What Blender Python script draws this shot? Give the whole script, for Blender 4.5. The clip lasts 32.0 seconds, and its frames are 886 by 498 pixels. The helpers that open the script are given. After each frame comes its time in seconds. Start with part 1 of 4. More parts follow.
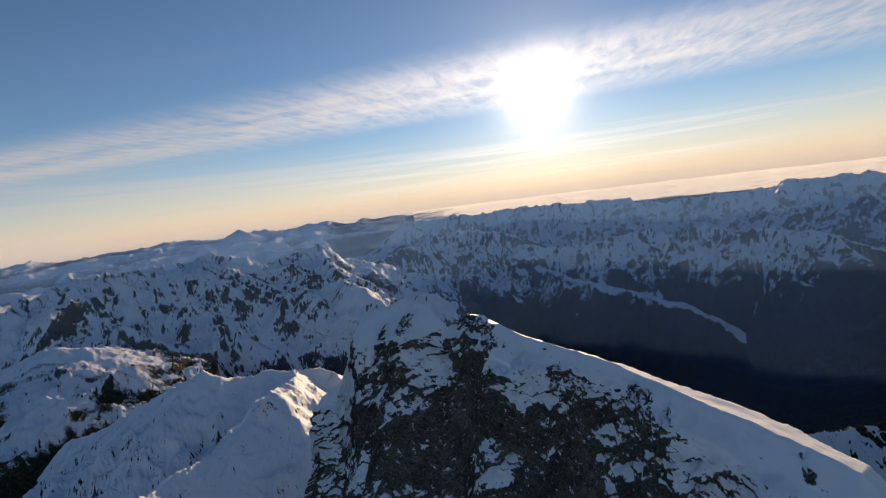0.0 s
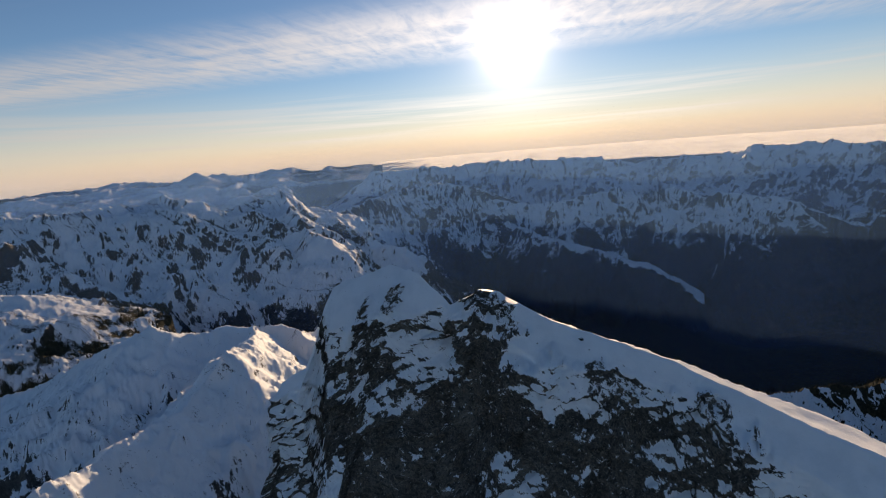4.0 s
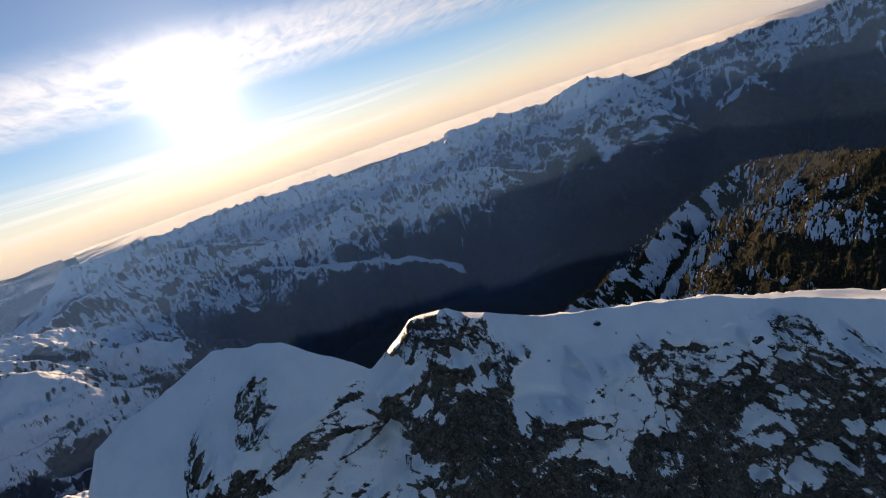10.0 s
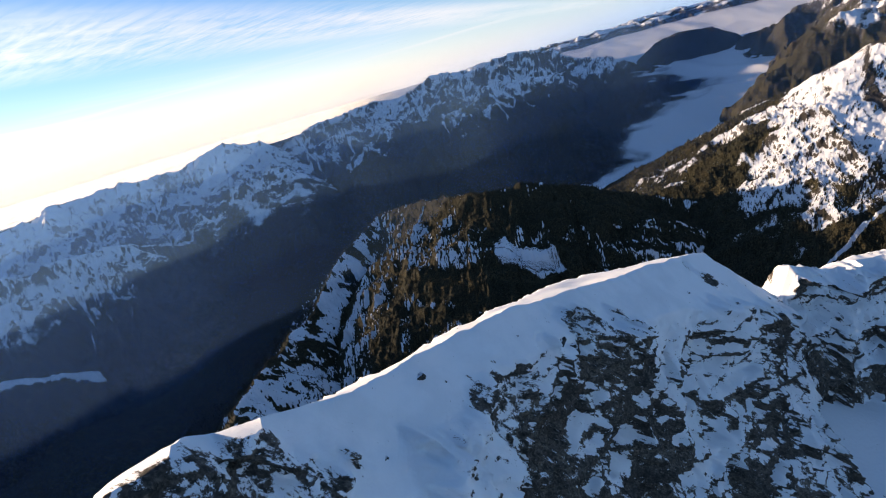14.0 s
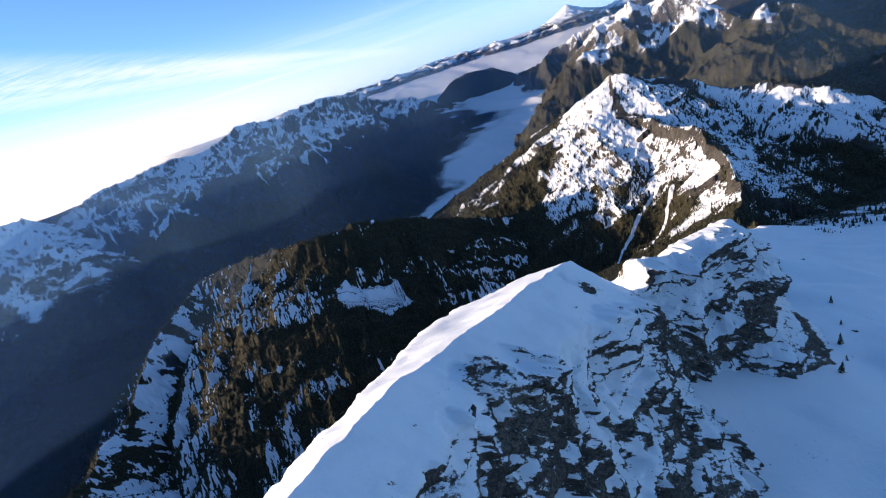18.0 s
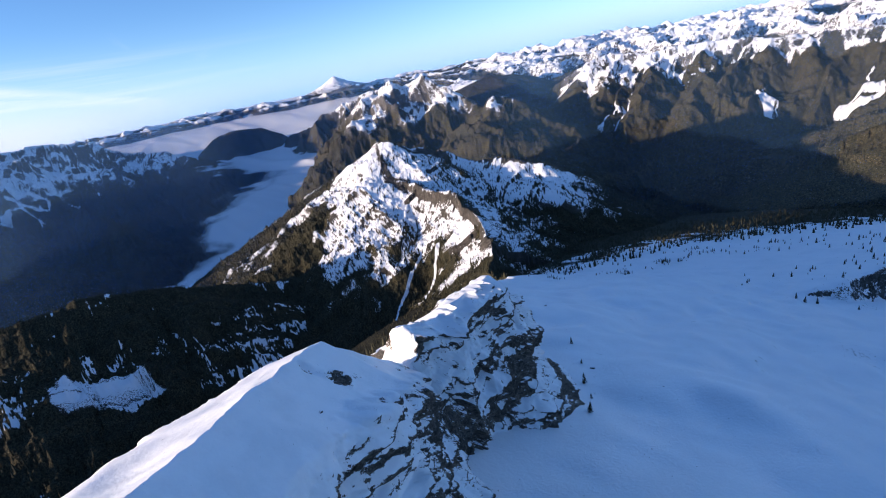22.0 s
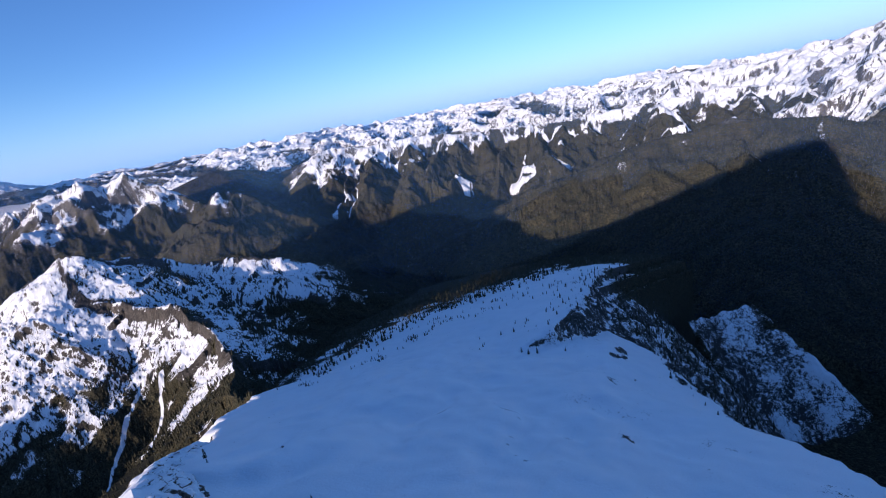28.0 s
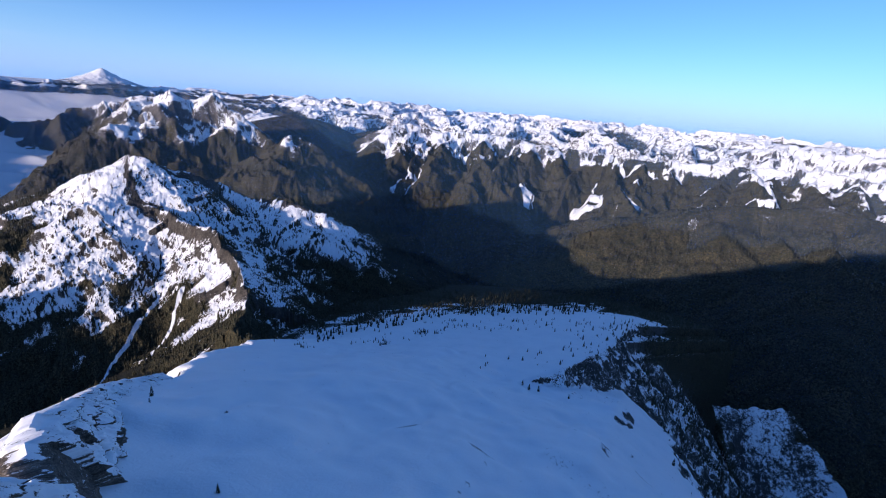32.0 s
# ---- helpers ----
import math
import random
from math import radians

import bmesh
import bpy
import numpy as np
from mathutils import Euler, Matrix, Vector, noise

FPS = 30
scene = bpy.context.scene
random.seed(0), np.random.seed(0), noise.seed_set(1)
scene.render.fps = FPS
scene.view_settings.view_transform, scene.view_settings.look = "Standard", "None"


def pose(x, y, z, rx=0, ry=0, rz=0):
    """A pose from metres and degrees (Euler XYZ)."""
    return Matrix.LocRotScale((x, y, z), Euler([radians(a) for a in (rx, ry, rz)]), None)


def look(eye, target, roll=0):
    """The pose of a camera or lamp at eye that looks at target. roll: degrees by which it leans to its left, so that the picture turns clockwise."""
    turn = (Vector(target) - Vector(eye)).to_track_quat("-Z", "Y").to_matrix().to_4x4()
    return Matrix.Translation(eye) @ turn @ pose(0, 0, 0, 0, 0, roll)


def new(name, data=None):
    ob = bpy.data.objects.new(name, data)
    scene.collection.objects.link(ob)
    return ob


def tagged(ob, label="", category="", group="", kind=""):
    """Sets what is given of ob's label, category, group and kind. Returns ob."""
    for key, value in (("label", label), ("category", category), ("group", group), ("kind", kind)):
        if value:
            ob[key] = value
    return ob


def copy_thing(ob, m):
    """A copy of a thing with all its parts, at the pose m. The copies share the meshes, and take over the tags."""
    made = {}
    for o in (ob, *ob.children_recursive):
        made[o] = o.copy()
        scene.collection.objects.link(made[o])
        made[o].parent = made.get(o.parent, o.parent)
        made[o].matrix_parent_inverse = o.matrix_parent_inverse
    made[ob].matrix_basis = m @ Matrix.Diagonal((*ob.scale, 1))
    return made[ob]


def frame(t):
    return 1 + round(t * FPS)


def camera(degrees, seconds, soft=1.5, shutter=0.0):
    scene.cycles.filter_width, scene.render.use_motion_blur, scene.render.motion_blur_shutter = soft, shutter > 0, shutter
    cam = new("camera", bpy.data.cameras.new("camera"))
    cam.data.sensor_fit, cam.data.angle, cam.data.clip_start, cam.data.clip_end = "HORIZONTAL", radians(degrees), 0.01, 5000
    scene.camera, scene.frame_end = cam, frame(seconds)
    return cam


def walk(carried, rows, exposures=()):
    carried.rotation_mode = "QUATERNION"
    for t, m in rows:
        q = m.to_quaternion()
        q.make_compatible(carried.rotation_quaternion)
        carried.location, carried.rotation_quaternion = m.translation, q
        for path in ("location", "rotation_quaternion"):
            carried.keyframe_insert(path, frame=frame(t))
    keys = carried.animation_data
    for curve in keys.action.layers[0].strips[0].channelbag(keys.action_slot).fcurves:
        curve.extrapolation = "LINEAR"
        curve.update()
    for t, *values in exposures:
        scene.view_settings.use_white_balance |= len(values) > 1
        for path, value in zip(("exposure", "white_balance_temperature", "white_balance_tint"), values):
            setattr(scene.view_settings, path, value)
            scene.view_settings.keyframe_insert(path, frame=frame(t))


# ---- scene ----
cam = camera(86.49, 32.0, soft=1.1)
PATH = [
    (0.0, (4.47, -18.76, 0.51), (4.85, 80.61, -10.73), -7.22),
    (0.5, (2.86, -12.44, 0.46), (3.19, 86.69, -12.76), -7.18),
    (1.0, (1.34, -6.18, 0.30), (1.54, 92.66, -14.89), -7.18),
    (1.5, (-0.03, -0.02, -0.02), (0.01, 98.48, -17.29), -7.16),
    (2.0, (-1.38, 5.98, -0.55), (-1.25, 104.26, -19.04), -7.14),
    (2.5, (-2.65, 11.87, -1.23), (-2.18, 110.06, -20.18), -6.90),
    (3.0, (-3.95, 17.71, -1.89), (-1.80, 115.71, -21.70), -6.36),
    (3.5, (-5.36, 23.50, -2.66), (-1.01, 121.13, -23.86), -5.47),
    (5.5, (-11.34, 46.77, -7.01), (-0.99, 143.70, -29.29), -4.56),
    (6.0, (-12.83, 52.56, -8.09), (-1.86, 149.52, -29.97), -5.15),
    (6.5, (-14.23, 58.26, -9.19), (-3.14, 155.28, -30.73), -5.51),
    (7.0, (-15.70, 64.12, -10.32), (-4.73, 161.23, -31.53), -5.80),
    (7.5, (-17.17, 70.06, -11.45), (-5.10, 167.08, -32.45), -6.02),
    (8.0, (-18.62, 76.02, -12.58), (-3.54, 172.62, -33.59), -6.66),
    (8.5, (-19.87, 81.93, -13.77), (0.74, 177.44, -35.06), -8.53),
    (9.0, (-20.80, 87.82, -14.87), (8.80, 180.75, -36.97), -12.18),
    (9.5, (-21.37, 93.58, -16.09), (19.76, 181.50, -40.17), -16.19),
    (10.0, (-21.37, 99.09, -17.26), (31.59, 179.58, -44.04), -18.98),
    (10.5, (-20.92, 104.25, -18.28), (40.43, 177.89, -46.79), -20.03),
    (11.0, (-20.06, 109.00, -19.19), (45.82, 178.08, -48.97), -20.44),
    (11.5, (-18.99, 113.41, -20.22), (50.51, 178.12, -51.53), -20.42),
    (12.0, (-17.56, 117.64, -21.40), (57.13, 175.32, -54.48), -20.29),
    (12.5, (-15.77, 121.46, -22.55), (64.90, 169.83, -56.50), -19.63),
    (13.0, (-13.60, 124.76, -23.65), (71.54, 164.32, -58.11), -18.43),
    (13.5, (-11.33, 127.58, -24.70), (77.03, 159.16, -59.26), -17.17),
    (14.0, (-8.93, 130.09, -25.68), (81.54, 153.81, -61.06), -16.45),
    (14.5, (-6.24, 132.31, -26.71), (85.40, 150.19, -62.54), -16.84),
    (15.0, (-3.63, 134.12, -27.58), (88.83, 145.87, -63.83), -16.73),
    (15.5, (-0.89, 135.37, -28.38), (92.07, 140.93, -64.82), -16.81),
    (17.5, (10.56, 135.58, -31.52), (102.78, 126.49, -69.12), -19.29),
    (18.0, (12.98, 134.84, -32.66), (105.03, 123.94, -70.19), -18.86),
    (18.5, (15.41, 134.03, -33.93), (106.66, 120.16, -72.42), -18.17),
    (19.0, (17.80, 132.97, -35.34), (107.32, 113.25, -75.30), -17.34),
    (19.5, (20.16, 131.62, -36.75), (108.08, 106.15, -77.03), -16.61),
    (20.0, (22.51, 129.97, -38.05), (108.80, 98.12, -77.27), -15.50),
    (20.5, (24.69, 127.90, -39.15), (109.03, 90.34, -77.57), -14.73),
    (21.0, (26.87, 125.59, -40.18), (108.23, 81.64, -78.23), -13.31),
    (21.5, (28.97, 123.00, -41.14), (106.91, 72.91, -78.79), -12.33),
    (22.0, (30.97, 120.09, -42.07), (106.02, 65.45, -79.24), -11.10),
    (22.5, (32.86, 117.09, -43.00), (106.14, 59.56, -79.33), -9.97),
    (23.0, (34.57, 113.97, -43.93), (105.03, 53.10, -80.40), -8.97),
    (23.5, (36.11, 110.68, -44.86), (104.37, 46.68, -80.13), -8.55),
    (24.0, (37.54, 107.17, -45.49), (104.18, 40.21, -78.26), -8.01),
    (24.5, (38.75, 103.50, -45.94), (104.12, 34.21, -76.38), -7.23),
    (26.5, (41.98, 87.74, -45.86), (95.97, 8.79, -75.06), -5.22),
    (27.0, (42.21, 83.65, -46.22), (91.74, 1.88, -75.57), -6.57),
    (27.5, (42.27, 79.54, -46.71), (84.53, -6.05, -76.52), -8.20),
    (28.0, (42.12, 75.36, -47.26), (77.11, -13.63, -76.55), -10.12),
    (28.5, (41.64, 70.99, -47.82), (73.56, -19.27, -76.71), -9.61),
    (29.0, (41.02, 66.67, -48.30), (74.49, -23.21, -76.61), -7.29),
    (29.5, (40.40, 62.56, -48.68), (76.76, -25.92, -77.82), -4.29),
    (30.0, (39.84, 58.65, -48.99), (79.10, -28.40, -78.66), -0.75),
    (30.5, (39.48, 54.96, -49.21), (80.99, -30.86, -79.41), 1.62),
    (31.0, (39.14, 51.39, -49.47), (81.91, -33.75, -79.84), 3.01),
    (31.5, (38.74, 47.91, -49.87), (82.16, -36.95, -80.08), 4.23),
    (32.0, (38.25, 44.44, -50.40), (82.04, -40.40, -80.13), 5.06),
]
EXPOSURES = [(0.0, -0.02, 6900, 15), (8.0, -0.02, 7000, 15), (10.0, 0.2, 6900, 16), (12.0, 0.6, 6650, 15), (13.5, 0.8, 6450, 15), (17.5, 1.08, 5750, 13), (20.0, 1.08, 5650, 15),
             (24.0, 0.8, 5330, 19), (28.0, 0.6, 5090, 21), (32.0, 0.6, 5080, 21)]
walk(cam, [(t, look(eye, target, roll)) for t, eye, target, roll in PATH], EXPOSURES)

SUN_AZ, SUN_EL = 13.3, 10.0
sun_dir = Vector((math.sin(radians(SUN_AZ)) * math.cos(radians(SUN_EL)),
                  math.cos(radians(SUN_AZ)) * math.cos(radians(SUN_EL)), math.sin(radians(SUN_EL))))

# ---------------------------------------------------------------- world and sun
world = bpy.data.worlds.new("sky")
scene.world = world
world.use_nodes = True


class Nodes:
    """A short way to write node trees."""

    def __init__(self, tree):
        self.tree = tree
        tree.nodes.clear()

    def add(self, kind, _in=None, **props):
        n = self.tree.nodes.new(kind)
        for key, value in props.items():
            setattr(n, key, value)
        for key, value in (_in or {}).items():
            if isinstance(value, bpy.types.NodeSocket):
                self.tree.links.new(value, n.inputs[key])
            else:
                n.inputs[key].default_value = value
        return n

    def math(self, op, a, b=0.0, c=0.0, clamp=False):
        return self.add("ShaderNodeMath", {0: a, 1: b, 2: c}, operation=op, use_clamp=clamp).outputs[0]

    def ramp(self, value, lo, hi, a=0.0, b=1.0, smooth=True):
        n = self.add("ShaderNodeMapRange", {0: value, 1: lo, 2: hi, 3: a, 4: b},
                     interpolation_type="SMOOTHSTEP" if smooth else "LINEAR")
        return n.outputs[0]

    def mix(self, fac, a, b, blend="MIX"):
        n = self.add("ShaderNodeMix", data_type="RGBA", blend_type=blend)
        for key, value in ((0, fac), (6, a), (7, b)):
            if isinstance(value, bpy.types.NodeSocket):
                self.tree.links.new(value, n.inputs[key])
            else:
                n.inputs[key].default_value = value if key == 0 else (*value[:3], 1)
        return n.outputs[2]

    def noise(self, vector, scale, detail=4.0, rough=0.55, distortion=0.0):
        return self.add("ShaderNodeTexNoise", {"Vector": vector, "Scale": scale, "Detail": detail,
                                               "Roughness": rough, "Distortion": distortion}).outputs[0]


SKY_STRENGTH = 0.108
w = Nodes(world.node_tree)
geo = w.add("ShaderNodeTexCoord").outputs["Generated"]
sky = w.add("ShaderNodeTexSky", sky_type="NISHITA", sun_disc=False, sun_elevation=radians(9.2),
            sun_rotation=radians(15.0), altitude=2000, air_density=1.0, dust_density=0.15, ozone_density=3.0).outputs[0]
xyz = w.add("ShaderNodeSeparateXYZ", {0: geo})
dx, dy, dz = xyz.outputs
up = w.math("MAXIMUM", dz, 0.02)
band = w.math("DIVIDE", w.math("ADD", w.math("MULTIPLY", dx, 0.056), w.math("MULTIPLY", dy, 0.2137)), up)
along = w.math("DIVIDE", w.math("SUBTRACT", w.math("MULTIPLY", dx, 0.2137), w.math("MULTIPLY", dy, 0.056)), up)
streak_at = w.add("ShaderNodeCombineXYZ", {0: w.math("MULTIPLY", along, 0.35), 1: w.math("MULTIPLY", band, 2.2), 2: 0.0}).outputs[0]
ripple_at = w.add("ShaderNodeCombineXYZ", {0: w.math("MULTIPLY", along, 9.0), 1: w.math("MULTIPLY", band, 3.0), 2: 0.0}).outputs[0]
streaks = w.noise(streak_at, 1.6, 6.0, 0.6, 0.4)
ripples = w.noise(ripple_at, 3.0, 3.0, 0.6, 0.6)
shape = w.math("MULTIPLY", w.ramp(band, 0.70, 0.95), w.ramp(band, 1.5, 1.05))
edge = w.math("ADD", w.math("MULTIPLY", ripples, 0.5), w.math("MULTIPLY", streaks, 0.8))
big_band = w.math("MULTIPLY", shape, w.ramp(edge, 0.35, 0.85))
line_at = w.add("ShaderNodeCombineXYZ", {0: w.math("MULTIPLY", dx, 1.5), 1: w.math("MULTIPLY", dy, 1.5), 2: w.math("MULTIPLY", dz, 60.0)}).outputs[0]
lines = w.noise(line_at, 1.0, 5.0, 0.6, 0.3)
low = w.math("MULTIPLY", w.math("MULTIPLY", w.ramp(dz, 0.12, 0.06), w.ramp(dz, 0.0, 0.03)), w.ramp(lines, 0.45, 0.7))
thin = w.math("MULTIPLY", w.ramp(streaks, 0.55, 0.85), 0.35)
front = w.ramp(dy, -0.55, 0.25)
veil = w.math("MULTIPLY", w.math("MAXIMUM", w.math("MAXIMUM", big_band, w.math("MULTIPLY", low, 0.7)), thin), front)
veil = w.math("MULTIPLY", veil, w.ramp(dz, 0.0, 0.03))
sun_at = w.add("ShaderNodeVectorMath", {0: geo, 1: tuple(sun_dir)}, operation="DOT_PRODUCT").outputs["Value"]
near_sun = w.math("MAXIMUM", sun_at, 0.0)
glow = w.math("MULTIPLY", w.math("POWER", near_sun, 2200.0), 50.0)
for power, gain in ((500.0, 9.0), (90.0, 1.7), (14.0, 0.55)):
    glow = w.math("ADD", glow, w.math("MULTIPLY", w.math("POWER", near_sun, power), gain))
cloud_light = w.math("ADD", 5.5, w.math("MULTIPLY", w.math("POWER", near_sun, 10.0), 6.0))
cloud_rgb = w.add("ShaderNodeVectorMath", {0: (1.0, 0.95, 0.9), "Scale": cloud_light}, operation="SCALE").outputs[0]
toward = w.ramp(sun_at, -0.2, 0.9)
low_air = w.math("POWER", w.ramp(dz, 0.16, -0.01, smooth=False), w.ramp(toward, 0.0, 1.0, 2.4, 1.8))
air_rgb = w.mix(toward, (2.7, 4.0, 5.6), (8.2, 6.3, 4.7))
sky_rgb = w.mix(w.math("MULTIPLY", low_air, w.ramp(toward, 0.0, 1.0, 0.85, 0.85)), sky, air_rgb)
sky_rgb = w.mix(w.math("MULTIPLY", veil, 0.75), sky_rgb, cloud_rgb)
glow_rgb = w.add("ShaderNodeVectorMath", {0: (1.0, 0.86, 0.66), "Scale": glow}, operation="SCALE").outputs[0]
total = w.add("ShaderNodeVectorMath", {0: sky_rgb, 1: glow_rgb}, operation="ADD").outputs[0]
bg = w.add("ShaderNodeBackground", {0: total, 1: SKY_STRENGTH})
w.add("ShaderNodeOutputWorld", {0: bg.outputs[0]})

sun = new("sun", bpy.data.lights.new("sun", "SUN"))
sun.data.energy, sun.data.angle, sun.data.color = 5.0, radians(0.6), (1.0, 0.75, 0.47)
lamp_dir = Vector((math.sin(radians(16.0)) * math.cos(radians(8.8)), math.cos(radians(16.0)) * math.cos(radians(8.8)), math.sin(radians(8.8))))
sun.matrix_world = look((0, 0, 600), tuple(Vector((0, 0, 600)) - lamp_dir))


# ---------------------------------------------------------------- materials
def terrain_material(name, rock_a, rock_b, tree=(0.054, 0.053, 0.031), grain=0.05, snow_edge=0.05, relief=0.5, jag=1.0, snow_tone=0.79, flecks=(4.0, 4.0, 0.0), solid=False):
    """Rock, snow and woodland, laid by the mesh's own snow and wood values. The flow value runs along ledges and down gullies."""
    m = bpy.data.materials.new(name)
    m.use_nodes = True
    n = Nodes(m.node_tree)
    at = n.add("ShaderNodeTexCoord").outputs["Object"]
    flow = n.add("ShaderNodeAttribute", attribute_name="flow").outputs["Vector"]
    snow = n.add("ShaderNodeAttribute", attribute_name="snow").outputs["Fac"]
    wood = n.add("ShaderNodeAttribute", attribute_name="wood").outputs["Fac"]
    n1 = n.noise(at, grain, 6.0, 0.6)
    n2 = n.noise(flow, grain * 5.0, 7.0, 0.66, 0.5)
    n3 = n.noise(at, grain * 26.0, 5.0, 0.65)
    n4 = n.noise(at, grain * 13.0, 4.0, 0.62, 0.8)
    mixed = n.math("ADD", n.math("MULTIPLY", n1, 0.4), n.math("MULTIPLY", n4, 0.6))
    rock = n.mix(n.ramp(mixed, 0.38, 0.62), rock_a, rock_b)
    rock = n.mix(n.math("MULTIPLY", n.ramp(n3, 0.42, 0.62), 0.6), rock, tuple(v * 0.4 for v in rock_a))
    rust = n.ramp(n.noise(at, grain * 2.1, 3.0, 0.5), 0.56, 0.7)
    rock = n.mix(n.math("MULTIPLY", rust, 0.2), rock, (0.125, 0.085, 0.05))
    # broken edges of snow and rock: drawn out along the ledges or the gullies, and crumbs at every size
    drawn = n.add("ShaderNodeMapping", {"Vector": flow, "Scale": (0.9, 1.0, 1.0) if solid else (1.0, 0.8, 1.0)}).outputs[0]
    n5 = n.noise(drawn, grain * (5.0 if solid else 5.0), 10.0, 0.74, 0.3)
    n6 = n.noise(at, grain * (11.0 if solid else 15.0), 8.0, 0.8, 0.0)
    cell = n.add("ShaderNodeMapping", {"Vector": n.add("ShaderNodeVectorMath", {0: drawn, 1: n.add("ShaderNodeVectorMath", {0: n.add("ShaderNodeTexNoise", {"Vector": drawn, "Scale": 1.6 / flecks[1], "Detail": 4.0}).outputs["Color"], "Scale": flecks[1] * 0.8}, operation="SCALE").outputs[0]}, operation="ADD").outputs[0],
                                       "Scale": (1 / flecks[0], 1 / flecks[1], 1.0)}).outputs[0]
    chip = n.add("ShaderNodeTexVoronoi", {"Vector": cell, "Scale": 1.0}, voronoi_dimensions="2D").outputs["Color"]
    crack = n.ramp(n.noise(drawn, grain * 9.0, 6.0, 0.7, 1.2), 0.40, 0.5, 1.0, 0.0)
    rock = n.mix(n.math("MULTIPLY", crack, 0.75), rock, tuple(v * 0.4 for v in rock_a))
    rock = n.mix(n.ramp(chip, 0.2, 0.9, 0.35, 0.0), rock, tuple(v * 0.6 for v in rock_a))
    jitter = n.math("ADD", n.math("ADD", n.math("MULTIPLY", n.math("SUBTRACT", n5, 0.5), (4.2 if solid else 2.9) * jag), n.math("MULTIPLY", n.math("SUBTRACT", n6, 0.5), (2.4 if solid else 2.9) * jag)),
                    n.math("MULTIPLY", n.math("SUBTRACT", chip, 0.5), flecks[2] * 0.35))
    ssel = n.ramp(n.math("ADD", snow, jitter), 0.5 - snow_edge, 0.5 + snow_edge)
    # snow mottled at random between two tones
    snow_rgb = n.mix(n.ramp(n1, 0.42, 0.66), (0.87, 0.88, 0.9), (snow_tone, snow_tone + 0.02, snow_tone + 0.045))
    ground = n.mix(ssel, rock, snow_rgb)
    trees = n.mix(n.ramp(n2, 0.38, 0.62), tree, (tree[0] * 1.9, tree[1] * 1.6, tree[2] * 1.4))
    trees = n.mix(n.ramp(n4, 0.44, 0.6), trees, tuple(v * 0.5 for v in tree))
    # near-black gaps paint in the shade between the trees
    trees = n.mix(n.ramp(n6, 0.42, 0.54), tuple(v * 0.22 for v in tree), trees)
    wjit = n.math("ADD", n.math("MULTIPLY", n.math("SUBTRACT", n3, 0.5), 1.8), n.math("MULTIPLY", n.math("SUBTRACT", n2, 0.5), 1.4))
    wsel = n.ramp(n.math("ADD", wood, wjit), 0.46, 0.54)
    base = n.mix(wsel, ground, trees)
    bare = n.math("MULTIPLY", ssel, n.math("SUBTRACT", 1.0, wsel))
    rough = n.ramp(bare, 0.0, 1.0, 0.92, 0.6)
    height = n.math("ADD", n.math("MULTIPLY", n4, 1.0), n.math("MULTIPLY", n3, 0.5))
    strength = n.ramp(bare, 0.0, 1.0, relief, relief * 0.3)
    bump = n.add("ShaderNodeBump", {"Strength": strength, "Distance": 0.06 / grain, "Height": height})
    b = n.add("ShaderNodeBsdfPrincipled", {"Base Color": base, "Roughness": rough, "Normal": bump.outputs[0]})
    b.inputs["Specular IOR Level"].default_value = 0.2
    n.add("ShaderNodeOutputMaterial", {0: b.outputs[0]})
    return m


M_CLIFF = terrain_material("snowy_cliff_rock", (0.085, 0.074, 0.064), (0.3, 0.25, 0.2), grain=0.12, snow_edge=0.04, relief=1.0, jag=0.8, flecks=(2.2, 0.85, 1.0), solid=True)
M_SNOW = terrain_material("snowfield", (0.06, 0.056, 0.052), (0.15, 0.14, 0.13), grain=0.035, relief=0.7, jag=0.6, snow_tone=0.83, flecks=(5.0, 5.0, 0.6))
M_MID = terrain_material("mountain_side", (0.06, 0.055, 0.05), (0.16, 0.142, 0.124), grain=0.028, relief=0.9, jag=0.62, flecks=(3.6, 8.0, 1.2))
M_FAR = terrain_material("far_mountain_side", (0.09, 0.084, 0.078), (0.18, 0.165, 0.15), tree=(0.056, 0.055, 0.032), grain=0.014, relief=0.9, jag=0.8, flecks=(9.0, 16.0, 1.1))


def plain_material(name, a, b, scale, rough=0.9):
    m = bpy.data.materials.new(name)
    m.use_nodes = True
    n = Nodes(m.node_tree)
    at = n.add("ShaderNodeTexCoord").outputs["Object"]
    rnd = n.add("ShaderNodeObjectInfo").outputs["Random"]
    f = n.noise(at, scale, 5.0, 0.65)
    base = n.mix(n.ramp(f, 0.35, 0.65), a, b)
    base = n.mix(n.math("MULTIPLY", rnd, 0.4), base, tuple(v * 0.55 for v in a))
    bump = n.add("ShaderNodeBump", {"Strength": 0.6, "Distance": 0.3, "Height": f})
    p = n.add("ShaderNodeBsdfPrincipled", {"Base Color": base, "Roughness": rough, "Normal": bump.outputs[0]})
    p.inputs["Specular IOR Level"].default_value = 0.2
    n.add("ShaderNodeOutputMaterial", {0: p.outputs[0]})
    return m


M_NEEDLE = plain_material("conifer_needles", (0.037, 0.038, 0.023), (0.072, 0.066, 0.038), 0.5)
M_BARK = plain_material("conifer_bark", (0.07, 0.05, 0.035), (0.14, 0.1, 0.07), 3.0)
M_BOULDER = plain_material("boulder_rock", (0.04, 0.038, 0.035), (0.13, 0.118, 0.105), 1.4)
M_LOOSE_SNOW = plain_material("loose_snow", (0.84, 0.85, 0.87), (0.8, 0.82, 0.85), 0.6, 0.6)


